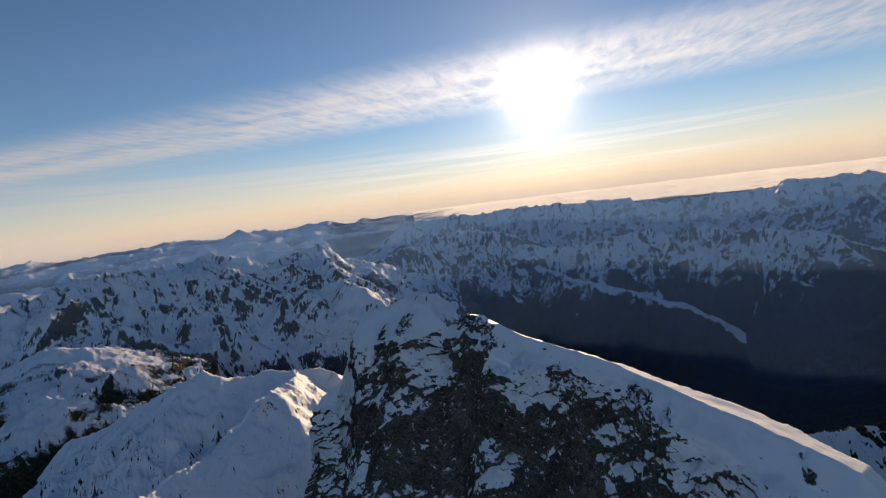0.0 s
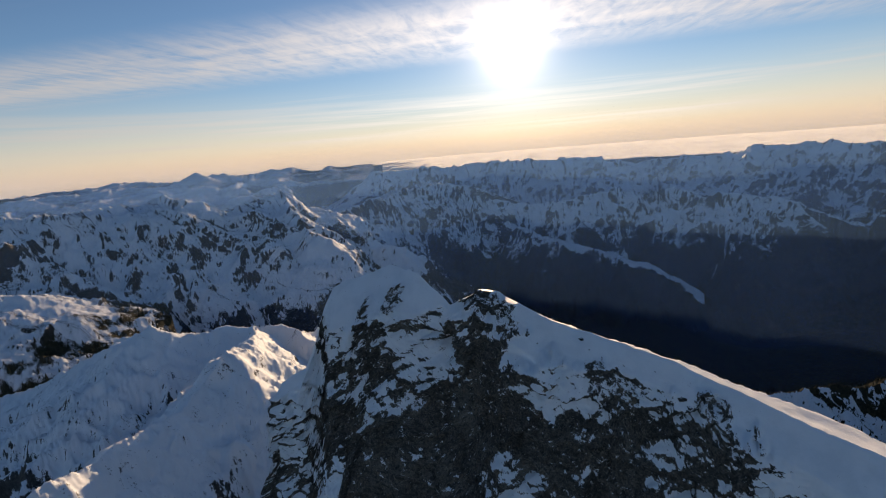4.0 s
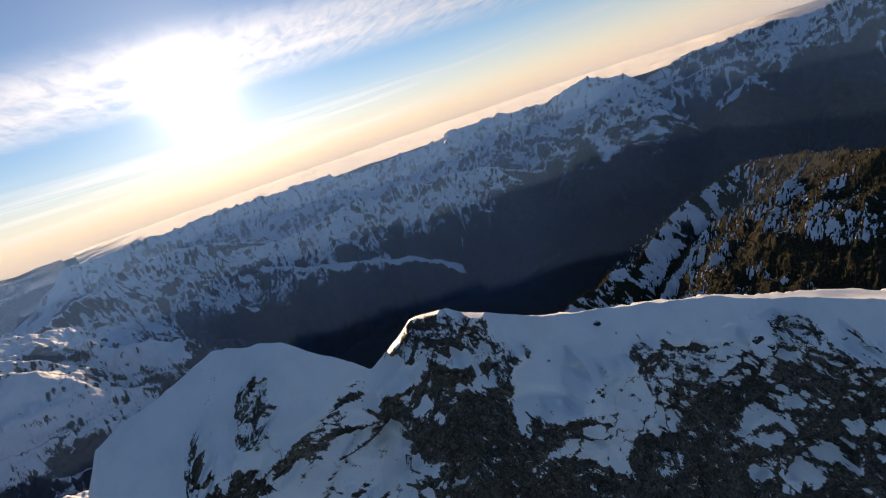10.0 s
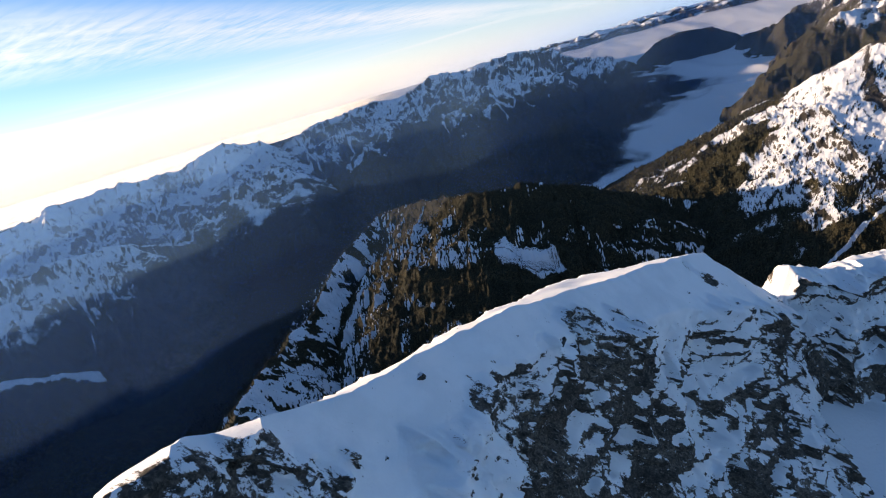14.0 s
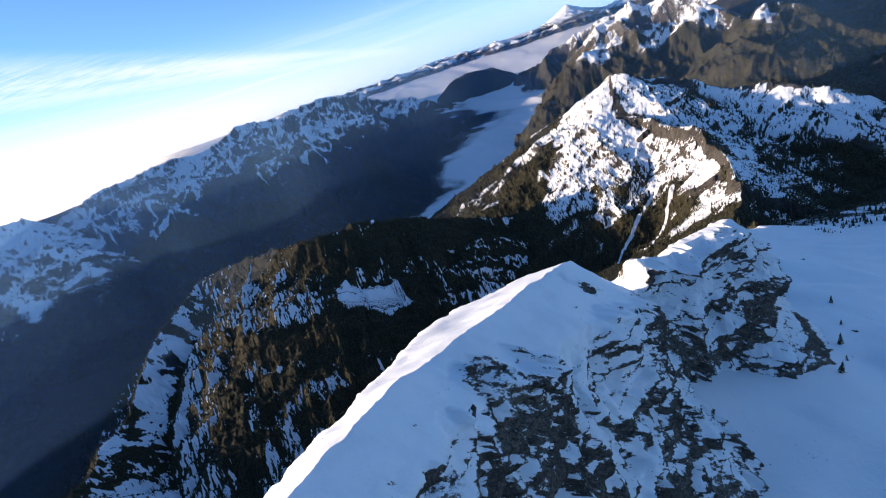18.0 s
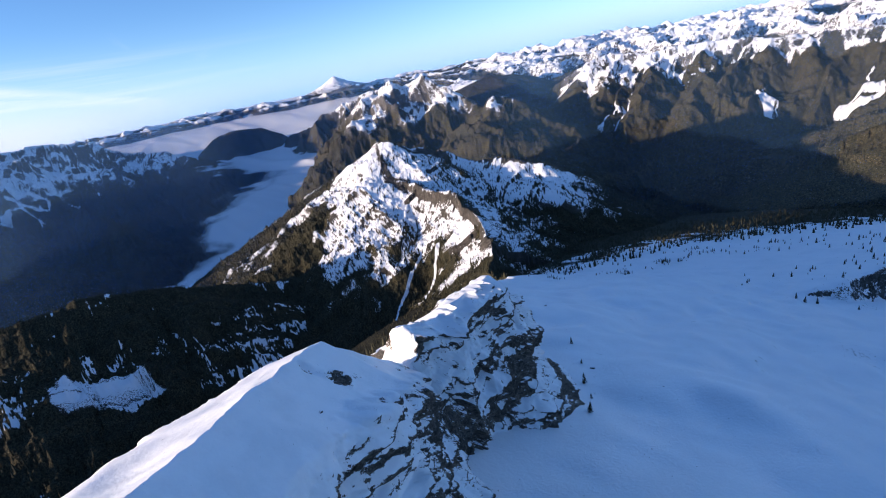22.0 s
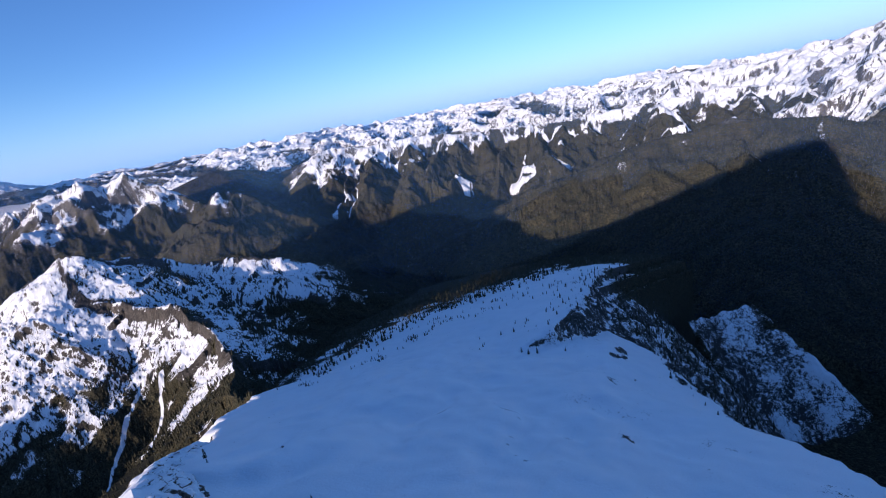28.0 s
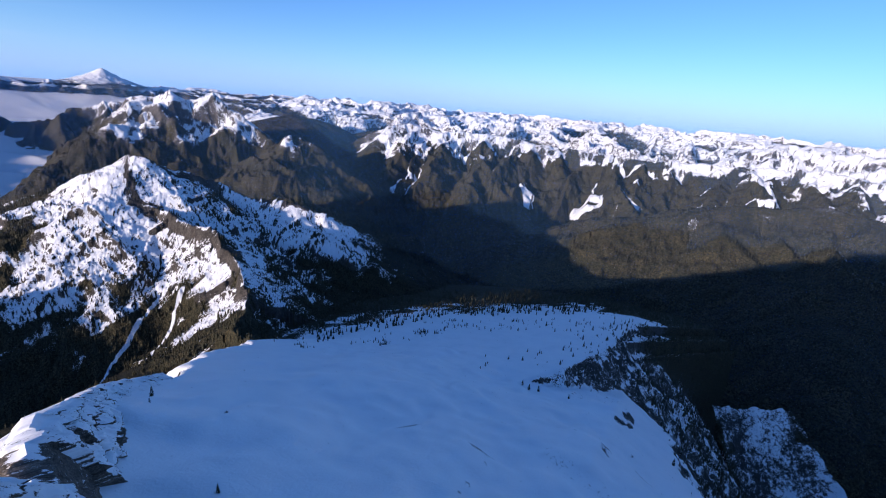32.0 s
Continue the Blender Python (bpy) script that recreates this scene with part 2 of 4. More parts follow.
def cloud_material():
    m = bpy.data.materials.new("valley_cloud")
    m.use_nodes = True
    n = Nodes(m.node_tree)
    at = n.add("ShaderNodeTexCoord").outputs["Object"]
    cover = n.add("ShaderNodeAttribute", attribute_name="cover").outputs["Fac"]
    puffs = n.noise(at, 0.006, 7.0, 0.6, 0.3)
    fine = n.noise(at, 0.03, 5.0, 0.6)
    fac = n.ramp(n.math("ADD", cover, n.math("MULTIPLY", n.math("SUBTRACT", puffs, 0.5), 1.2)), 0.25, 0.8)
    bump = n.add("ShaderNodeBump", {"Strength": 0.3, "Distance": 14.0, "Height": n.math("ADD", puffs, n.math("MULTIPLY", fine, 0.3))})
    # far out, normals tilted sunward paint in sunlight; valley fog keeps its bump
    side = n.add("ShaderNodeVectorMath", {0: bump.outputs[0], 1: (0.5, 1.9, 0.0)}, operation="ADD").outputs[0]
    sun_tilt = n.add("ShaderNodeBsdfDiffuse", {"Color": (0.88, 0.87, 0.86, 1), "Normal": n.add("ShaderNodeVectorMath", {0: side}, operation="NORMALIZE").outputs[0]})
    d = n.add("ShaderNodeBsdfDiffuse", {"Color": (0.82, 0.83, 0.84, 1), "Normal": bump.outputs[0]})
    g = n.add("ShaderNodeBsdfGlossy", {"Color": (0.9, 0.9, 0.9, 1), "Roughness": 0.3})
    d = n.add("ShaderNodeMixShader", {0: 0.35, 1: d.outputs[0], 2: g.outputs[0]})
    d = n.add("ShaderNodeMixShader", {0: n.add("ShaderNodeAttribute", attribute_name="sun_tilt").outputs["Fac"], 1: d.outputs[0], 2: sun_tilt.outputs[0]})
    t = n.add("ShaderNodeBsdfTransparent")
    mixed = n.add("ShaderNodeMixShader", {0: fac, 1: t.outputs[0], 2: d.outputs[0]})
    n.add("ShaderNodeOutputMaterial", {0: mixed.outputs[0]})
    return m


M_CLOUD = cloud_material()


def lake_material():
    m = bpy.data.materials.new("still_water")
    m.use_nodes = True
    n = Nodes(m.node_tree)
    at = n.add("ShaderNodeTexCoord").outputs["Object"]
    bump = n.add("ShaderNodeBump", {"Strength": 0.08, "Distance": 1.0, "Height": n.noise(at, 0.05, 5.0, 0.6)})
    p = n.add("ShaderNodeBsdfPrincipled", {"Base Color": (0.02, 0.03, 0.035, 1), "Roughness": 0.08, "IOR": 1.33, "Normal": bump.outputs[0]})
    n.add("ShaderNodeOutputMaterial", {0: p.outputs[0]})
    return m


M_LAKE = lake_material()


def cloud_strip_material():
    """Added cloud strips that let the low sun shine through."""
    m = bpy.data.materials.new("backlit_cloud")
    m.use_nodes = True
    n = Nodes(m.node_tree)
    at = n.add("ShaderNodeTexCoord").outputs["Object"]
    tone = n.ramp(n.noise(at, 0.02, 5.0, 0.6), 0.3, 0.7)
    rgb = n.mix(tone, (0.78, 0.75, 0.70), (0.95, 0.92, 0.86))
    d = n.add("ShaderNodeBsdfDiffuse", {"Color": rgb})
    tr = n.add("ShaderNodeBsdfTranslucent", {"Color": rgb})
    both = n.add("ShaderNodeMixShader", {0: 0.85, 1: d.outputs[0], 2: tr.outputs[0]})
    n.add("ShaderNodeOutputMaterial", {0: both.outputs[0]})
    return m


M_CLOUD_STRIP = cloud_strip_material()


def haze_material(amount):
    """A see-through sheet that scatters light both ways; haze blue is in its colour."""
    m = bpy.data.materials.new("haze_tint")
    m.use_nodes = True
    n = Nodes(m.node_tree)
    at = n.add("ShaderNodeTexCoord").outputs["Object"]
    cover = n.add("ShaderNodeAttribute", attribute_name="cover").outputs["Fac"]
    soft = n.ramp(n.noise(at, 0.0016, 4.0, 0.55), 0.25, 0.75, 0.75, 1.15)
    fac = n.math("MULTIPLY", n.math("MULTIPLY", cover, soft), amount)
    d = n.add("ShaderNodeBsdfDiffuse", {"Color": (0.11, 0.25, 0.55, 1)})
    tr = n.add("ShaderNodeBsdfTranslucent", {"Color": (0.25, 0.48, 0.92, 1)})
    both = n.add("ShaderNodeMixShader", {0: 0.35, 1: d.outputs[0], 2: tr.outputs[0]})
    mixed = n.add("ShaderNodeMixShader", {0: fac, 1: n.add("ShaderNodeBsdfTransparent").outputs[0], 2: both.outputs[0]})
    n.add("ShaderNodeOutputMaterial", {0: mixed.outputs[0]})
    return m


# ---------------------------------------------------------------- noise and meshes
def hash01(ix, iy, seed):
    h = (ix * 374761393 + iy * 668265263 + seed * 974634541) & 0xFFFFFFFF
    h = ((h ^ (h >> 13)) * 1274126177) & 0xFFFFFFFF
    h = ((h ^ (h >> 16)) * 2246822519) & 0xFFFFFFFF
    return (h ^ (h >> 15)).astype(np.float64) / 4294967295.0


def vnoise(x, y, z=0.0, seed=0):
    """Smooth value noise over a plane, -1 to 1."""
    x, y = np.broadcast_arrays(np.asarray(x, float), np.asarray(y, float))
    ix, iy = np.floor(x), np.floor(y)
    fx, fy = x - ix, y - iy
    ux, uy = fx * fx * fx * (fx * (fx * 6 - 15) + 10), fy * fy * fy * (fy * (fy * 6 - 15) + 10)
    ix, iy = ix.astype(np.int64), iy.astype(np.int64)
    a, b = hash01(ix, iy, seed), hash01(ix + 1, iy, seed)
    c, d = hash01(ix, iy + 1, seed), hash01(ix + 1, iy + 1, seed)
    return ((a + (b - a) * ux) * (1 - uy) + (c + (d - c) * ux) * uy) * 2 - 1


def blocks(u, v, seed=0):
    """Broken rock: flat tilted facets in cells of size one, about -1 to 1."""
    iu, iv = np.floor(u).astype(np.int64), np.floor(v).astype(np.int64)
    best, val = np.full(u.shape, 9.0), np.zeros(u.shape)
    for a in (-1, 0, 1):
        for b in (-1, 0, 1):
            ca, cb = iu + a, iv + b
            du, dv = u - ca - hash01(ca, cb, seed), v - cb - hash01(ca, cb, seed + 1)
            d = du * du + dv * dv
            h = hash01(ca, cb, seed + 2) * 1.6 - 0.8 + du * (hash01(ca, cb, seed + 3) - 0.5) * 1.4 + dv * (hash01(ca, cb, seed + 4) * 1.1 - 0.1)
            val, best = np.where(d < best, h, val), np.minimum(d, best)
    return val


def fbm(x, y, z=0.0, octaves=5, gain=0.5, seed=0):
    out, amp, k = 0.0, 1.0, 1.0
    for o in range(octaves):
        out = out + amp * vnoise(x * k, y * k, np.asarray(z) * k, seed + o)
        amp, k = amp * gain, k * 2.03
    return out


def ridged(x, y, z=0.0, octaves=5, gain=0.5, seed=0):
    """Sharp crests at 1, hollows below 0."""
    out, amp, k = 0.0, 1.0, 1.0
    for o in range(octaves):
        out = out + amp * (1 - 2 * np.abs(vnoise(x * k, y * k, np.asarray(z) * k, seed + o)))
        amp, k = amp * gain, k * 2.07
    return out / (1 / (1 - gain))


def smooth(lo, hi, x):
    t = np.clip((x - lo) / (hi - lo), 0, 1)
    return t * t * (3 - 2 * t)


def grid_mesh(name, V, values, material, keep=None, flow=None, first=None):
    """One mesh from a grid of places (rows, columns, 3), with named values per vertex."""
    r, c = V.shape[:2]
    i = np.arange(r * c).reshape(r, c)
    quads = np.stack([i[:-1, :-1], i[1:, :-1], i[1:, 1:], i[:-1, 1:]], -1).reshape(-1, 4)
    flow = V if flow is None else flow
    if keep is not None:
        quads = quads[keep.ravel()[quads].any(1)]
    if first is not None:
        quads = quads[first.ravel()[quads[:, 0]]]
    used = np.unique(quads)
    back = np.full(r * c, -1)
    back[used] = np.arange(len(used))
    quads = back[quads]
    me = bpy.data.meshes.new(name)
    me.vertices.add(len(used))
    me.vertices.foreach_set("co", V.reshape(-1, 3)[used].astype(np.float32).ravel())
    me.loops.add(quads.size)
    me.loops.foreach_set("vertex_index", quads.astype(np.int32).ravel())
    me.polygons.add(len(quads))
    me.polygons.foreach_set("loop_start", np.arange(0, quads.size, 4, dtype=np.int32))
    me.polygons.foreach_set("use_smooth", np.ones(len(quads), bool))
    me.update(calc_edges=True)
    for key, val in values.items():
        me.attributes.new(key, "FLOAT", "POINT").data.foreach_set("value", val.ravel()[used].astype(np.float32))
    me.attributes.new("flow", "FLOAT_VECTOR", "POINT").data.foreach_set("vector", flow.reshape(-1, 3)[used].astype(np.float32).ravel())
    me.materials.append(material)
    return me


def upness(V):
    """The upward part of the normal over a grid of places."""
    du, dv = np.gradient(V, axis=0), np.gradient(V, axis=1)
    nrm = np.cross(du, dv)
    return np.abs(nrm[..., 2]) / (np.linalg.norm(nrm, axis=-1) + 1e-9), nrm


def ridge_field(X, Y, line, near_slope, far_slope=None, flute=0.0, flute_len=60.0, seed=0, bend=0.93, cliff=(0.0, 1.0)):
    """Height under a crest line that falls off on both sides; the distance from it, the way along it and the hollows in its sides."""
    far_slope = near_slope if far_slope is None else far_slope
    best, dist, along, hollow = np.full(X.shape, -1e9), np.full(X.shape, 1e9), np.zeros(X.shape), np.zeros(X.shape)
    run = 0.0
    for (x0, y0, z0), (x1, y1, z1) in zip(line[:-1], line[1:]):
        ex, ey = x1 - x0, y1 - y0
        L = math.hypot(ex, ey)
        t = np.clip(((X - x0) * ex + (Y - y0) * ey) / (L * L), 0, 1)
        px, py = X - x0 - t * ex, Y - y0 - t * ey
        d = np.hypot(px, py)
        side = px * (15 - x0) + py * (90 - y0) > 0      # the side that faces the middle of the place
        s = run + t * L
        dd = d ** bend * 40 ** (1 - bend)
        hol = np.abs(vnoise(s / flute_len + 0.25 * vnoise(d / 90, s / 200, 0, seed + 3), d / (7 * flute_len), 0, seed))
        fl = flute * smooth(0, 260, d) * (hol * 2 - 0.6)
        z = z0 + t * (z1 - z0) - dd * np.where(side, near_slope, far_slope) - fl
        if cliff[0]:
            z = z - np.where(side, cliff[0] * smooth(cliff[1] * 0.25, cliff[1], d + cliff[1] * 0.5 * vnoise(s / 40, d / 40, 0, seed + 9)), 0)
        better = z > best
        along, hollow = np.where(better, s, along), np.where(better, hol, hollow)
        best, dist = np.where(better, z, best), np.minimum(dist, d)
        run += L
    return best, dist, along, hollow


def spur_lines(line, spacing, length, fall, seed):
    """Side ridges that run down from a crest line towards the middle of the place, branching once."""
    rnd = random.Random(seed)
    pts = [Vector(p) for p in line]
    runs = [0.0]
    for a, b in zip(pts[:-1], pts[1:]):
        runs.append(runs[-1] + (b - a).length)
    spurs, s = [], spacing * rnd.uniform(0.2, 0.6)
    while s < runs[-1]:
        k = max(i for i in range(len(runs) - 1) if runs[i] <= s)
        p = pts[k].lerp(pts[k + 1], (s - runs[k]) / (runs[k + 1] - runs[k]))
        along = (pts[k + 1] - pts[k]).to_2d().normalized()
        way = Vector((-along.y, along.x))
        if way.dot(Vector((15 - p.x, 90 - p.y))) < 0:
            way = -way
        turn = radians(rnd.uniform(-28, 28))
        one = [p + Vector((0, 0, -rnd.uniform(3, 12)))]
        steps, size, drop = 5, length * rnd.uniform(0.6, 1.25), fall * rnd.uniform(0.85, 1.15)
        for q in range(steps):
            turn += radians(rnd.uniform(-20, 20))
            c, r = math.cos(turn), math.sin(turn)
            d = Vector((way.x * c - way.y * r, way.x * r + way.y * c))
            f = size / steps
            one.append(one[-1] + Vector((d.x * f, d.y * f, -f * drop * rnd.uniform(0.55, 1.4))))
        spurs.append(one)
        if rnd.random() < 0.75:
            root, side = one[2], radians(rnd.choice((-1, 1)) * rnd.uniform(35, 60))
            c, r = math.cos(turn + side), math.sin(turn + side)
            d = Vector((way.x * c - way.y * r, way.x * r + way.y * c))
            f = size * 0.16
            twig = [root]
            for q in range(3):
                twig.append(twig[-1] + Vector((d.x * f, d.y * f, -f * drop * rnd.uniform(0.8, 1.5))))
            spurs.append(twig)
        s += spacing * rnd.uniform(0.65, 1.35)
    return spurs


def spur_field(X, Y, Z, spurs, side):
    """Raise a height field to a set of spurs; the depth below the next higher flank tells the gullies."""
    best, second, own = Z.copy(), np.full(Z.shape, -1e9), np.full(Z.shape, 1e9)
    for one in spurs:
        z, near = np.full(Z.shape, -1e9), np.full(Z.shape, 1e9)
        for a, b in zip(one[:-1], one[1:]):
            ex, ey = b.x - a.x, b.y - a.y
            t = np.clip(((X - a.x) * ex + (Y - a.y) * ey) / (ex * ex + ey * ey), 0, 1)
            d = np.hypot(X - a.x - t * ex, Y - a.y - t * ey)
            here = a.z + t * (b.z - a.z) - side * d
            near = np.where(here > z, d, near)
            z = np.maximum(z, here)
        up = z > best
        second = np.where(up, best, np.maximum(second, z))
        own = np.where(up, near, own)
        best = np.maximum(best, z)
    return best, best - second, own


def polar(az0, az1, naz, r0, r1, nr):
    az = np.radians(np.linspace(az0, az1, naz))[None, :]
    r = np.geomspace(r0, r1, nr)[:, None]
    return 15 + r * np.sin(az), 90 + r * np.cos(az), r + 0 * az, np.degrees(az) + 0 * r


FLOOR_R = (0, 800, 1500, 2600, 3300, 4000, 4900)
FLOOR_Z = (-720, -780, -830, -800, -600, -350, -165)


def floor_z(r):
    return np.interp(r, FLOOR_R, FLOOR_Z)


def cone_forest(name, label, places, heights, seed, parent=None):
    """Many small conifers as one mesh: a ragged lower skirt and a narrow top on each."""
    rs = np.random.RandomState(seed)
    N, K = len(places), 6
    ang = np.arange(K) * 2 * np.pi / K
    turn = rs.rand(N, 1) * 6.28
    h = heights[:, None]
    verts, faces, base = [], [], 0
    for z0, z1, rad in ((0.06, 0.62, 0.19), (0.38, 1.0, 0.125)):
        rr = rad * (0.7 + 0.6 * rs.rand(N, K)) * h
        ring = np.stack([places[:, :1] + rr * np.cos(ang + turn), places[:, 1:2] + rr * np.sin(ang + turn),
                         places[:, 2:3] + h * (z0 + 0.05 * rs.rand(N, K))], -1)
        tip = np.stack([places[:, 0], places[:, 1], places[:, 2] + heights * z1], -1)[:, None, :]
        verts.append(np.concatenate([ring, tip], 1).reshape(-1, 3))
        i = base + np.arange(N)[:, None] * (K + 1)
        k = np.arange(K)
        faces.append(np.stack([i + k, i + (k + 1) % K, i + K + 0 * k], -1).reshape(-1, 3))
        base += N * (K + 1)
    co, tri = np.concatenate(verts), np.concatenate(faces)
    me = bpy.data.meshes.new(name)
    me.vertices.add(len(co))
    me.vertices.foreach_set("co", co.astype(np.float32).ravel())
    me.loops.add(tri.size)
    me.loops.foreach_set("vertex_index", tri.astype(np.int32).ravel())
    me.polygons.add(len(tri))
    me.polygons.foreach_set("loop_start", np.arange(0, tri.size, 3, dtype=np.int32))
    me.update(calc_edges=True)
    me.materials.append(M_NEEDLE)
    return tagged(new(name, me), label, "trees", kind="stuff")


def scatter(V, weight, N, seed):
    """N random places on a grid surface, by weight."""
    rs = np.random.RandomState(seed)
    r, c = weight.shape
    p = np.clip(weight[:-1, :-1], 0, None).ravel()
    pick = rs.choice(p.size, N, p=p / p.sum())
    i, j = pick // (c - 1), pick % (c - 1)
    u, v = rs.rand(N, 1), rs.rand(N, 1)
    return (V[i, j] * (1 - u) * (1 - v) + V[i + 1, j] * u * (1 - v) + V[i, j + 1] * (1 - u) * v + V[i + 1, j + 1] * u * v)


def mountain(name, label, ridges, az, r, n, material, rough=22.0, scale=170.0, snow_line=(-520, -380), wood_line=(-300, -480),
             share=0.8, crest_hold=50.0, seed=1, chutes=0.0, chute_end=-700, trees=0, tree_h=(8, 15), streak=0.25, crest_rock=0, crest_snow=0, fine=0.2, woods=(), spires=0.0, lanes=(), clearings=(), ribs=0.0, patchy=0.0, dots=0, warp=0.12, spurs=None, shade_wood=0.0, category="mountain"):
    """A mountain from its crest lines: (line, near slope, far slope, flute, flute length, cliff)."""
    X, Y, R, A = polar(*az, n[0], *r, n[1])
    wx, wy = warp * scale * fbm(X / scale, Y / scale, 0, 3, 0.5, seed + 31), warp * scale * fbm(X / scale, Y / scale, 0, 3, 0.5, seed + 41)
    Z, D, S, H = np.full(X.shape, -1e9), np.full(X.shape, 1e9), np.zeros(X.shape), np.zeros(X.shape)
    for k, (line, ns, fs, fl, fll, *cl) in enumerate(ridges):
        z, d, s, hol = ridge_field(X + wx, Y + wy, line, ns, fs, fl, fll, seed + 17 * k, cliff=cl[0] if cl else (0.0, 1.0))
        up = z > Z
        S, H = np.where(up, s + 5000 * k, S), np.where(up, hol, H)
        Z, D = np.maximum(Z, z), np.minimum(D, d)
    gully = 0 * Z
    if spurs:
        for k, (line, *_) in enumerate(ridges):
            Z, gap, own = spur_field(X + wx, Y + wy, Z, spur_lines(line, *spurs[:3], seed + 80 + k), spurs[3])
            gully = np.maximum(gully * (own > 1e8), smooth(17, 3, gap) * smooth(8, 40, D))
    hold = 0.3 + 0.7 * smooth(0, crest_hold * 2.5, D)
    Z = Z + rough * hold * (ridged(X / scale, Y / scale, 0, 7, 0.54, seed) - 0.22) * 1.6
    Z = Z + rough * fine * (ridged(X / (scale * 0.17), Y / (scale * 0.17), 0, 4, 0.6, seed + 2) - 0.2)
    if ribs:
        Z = Z + ribs * smooth(0, 60, D) * (ridged(S / 34 + 0.3 * vnoise(D / 50, S / 90, 0, seed + 51), D / 190, 0, 4, 0.55, seed + 52) - 0.3)
    if spires:
        Z = Z + spires * smooth(70, 0, D) * (1.6 * np.clip(ridged(S / 120, 0 * S, 0, 4, 0.6, seed + 61), -0.2, 1) - 0.25)
    V = np.stack([X, Y, Z], -1)
    nz, nrm = upness(V)
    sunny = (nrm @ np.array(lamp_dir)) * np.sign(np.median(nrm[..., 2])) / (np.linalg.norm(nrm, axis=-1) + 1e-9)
    wob = fbm(X / (scale * 0.7), Y / (scale * 0.7), 0, 5, 0.6, seed + 5)
    keep = Z > floor_z(R) - 25
    streaks = vnoise(S / 11, D / 110, 0, seed + 6) + 0.6 * vnoise(S / 4.5, D / 45, 0, seed + 7)
    soft = nz + 0.07 * wob + 0.05 * streaks
    zone = keep & (Z > snow_line[0])
    cut = np.quantile(soft[zone], 1 - share) if zone.any() else 0.6
    lift = Z + 40 * gully
    snow = smooth(snow_line[0], snow_line[1], lift + 50 * wob) * (0.1 + 0.8 * smooth(cut - 0.17, cut + 0.17, soft)) + streak * 0.4 * streaks - 0.05
    wood = smooth(wood_line[0], wood_line[1], lift + 45 * wob + 10 * streaks)
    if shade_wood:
        # trees and less snow on slopes turned from the lamp also paint in shade
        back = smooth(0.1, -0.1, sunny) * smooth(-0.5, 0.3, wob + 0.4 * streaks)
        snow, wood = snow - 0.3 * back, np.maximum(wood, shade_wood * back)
    if crest_rock:
        snow = snow - 0.9 * smooth(-0.35, 0.25, vnoise(S / 32, 0 * S, 0, seed + 14)) * smooth(crest_rock, crest_rock * 0.35, D * (1 + 0.5 * vnoise(S / 50, 0 * S, 0, seed + 13)) + crest_rock * 0.5 * wob)
    if chutes:
        reach = chute_end + 130 * vnoise(S / 75, 0 * S, 0, seed + 11)
        run = smooth(0.74, 0.95, gully * (0.75 + 0.5 * vnoise(S / 60, D / 200, 0, seed + 12)) + 0.06 * streaks) * smooth(reach - 25, reach + 25, Z) if spurs else smooth(0.5, 0.58, H + 0.04 * streaks - 0.07 * smooth(30, 350, D)) * smooth(reach - 25, reach + 25, Z)
        snow, wood = np.maximum(snow, 1.1 * chutes * run), wood * (1 - run * chutes)
    if crest_snow:
        cap = smooth(crest_snow, crest_snow * 0.5, D + crest_snow * 0.4 * wob)
        snow, wood = np.maximum(snow, 1.2 * cap), wood * (1 - cap)
    for cx, cy, rad in woods:
        patch = smooth(rad * 1.15, rad * 0.8, np.hypot(X - cx, Y - cy) + 0.3 * rad * wob)
        wood = np.maximum(wood, 0.95 * patch)
    for x0, y0, x1, y1, wide in lanes:
        ex, ey = x1 - x0, y1 - y0
        t = np.clip(((X - x0) * ex + (Y - y0) * ey) / (ex * ex + ey * ey), 0, 1)
        lane = smooth(wide * 1.2, wide * 0.7, np.hypot(X - x0 - t * ex, Y - y0 - t * ey) + 0.5 * wide * wob)
        snow, wood = np.maximum(snow, 1.1 * lane), wood * (1 - lane)
    if patchy:      # snow in gaps of the woods, on the shaded side alone
        gaps = fbm(S / 24 + 0.5 * wob, D * 0.4 / 24, 0, 6, 0.66, seed + 71) + 0.5 * ridged(S / 11, D * 0.35 / 11, 0, 4, 0.6, seed + 72) - 1.1 * smooth(430, 250, Y)
        cut = np.quantile(gaps[keep], 1 - patchy)
        gap = smooth(cut - 0.22, cut + 0.22, gaps) * smooth(0.14, 0.0, sunny) * smooth(-730, -560, Z)
        snow, wood = 0.02 + 0.85 * gap, 1.05 - 1.1 * gap
        for cx, cy, ra, rb, ang in clearings:
            c, q = math.cos(radians(ang)), math.sin(radians(ang))
            clear = smooth(1.1, 0.9, np.hypot(((X - cx) * c + (Y - cy) * q) / ra, ((Y - cy) * c - (X - cx) * q) / rb) + 0.35 * wob)
            snow, wood = np.maximum(snow, 0.68 * clear), wood * (1 - clear)
    flow = np.stack([S, D * 0.45, 0 * S], -1)
    values = {"snow": snow, "wood": wood}
    whole = keep & (wood <= 0.5)
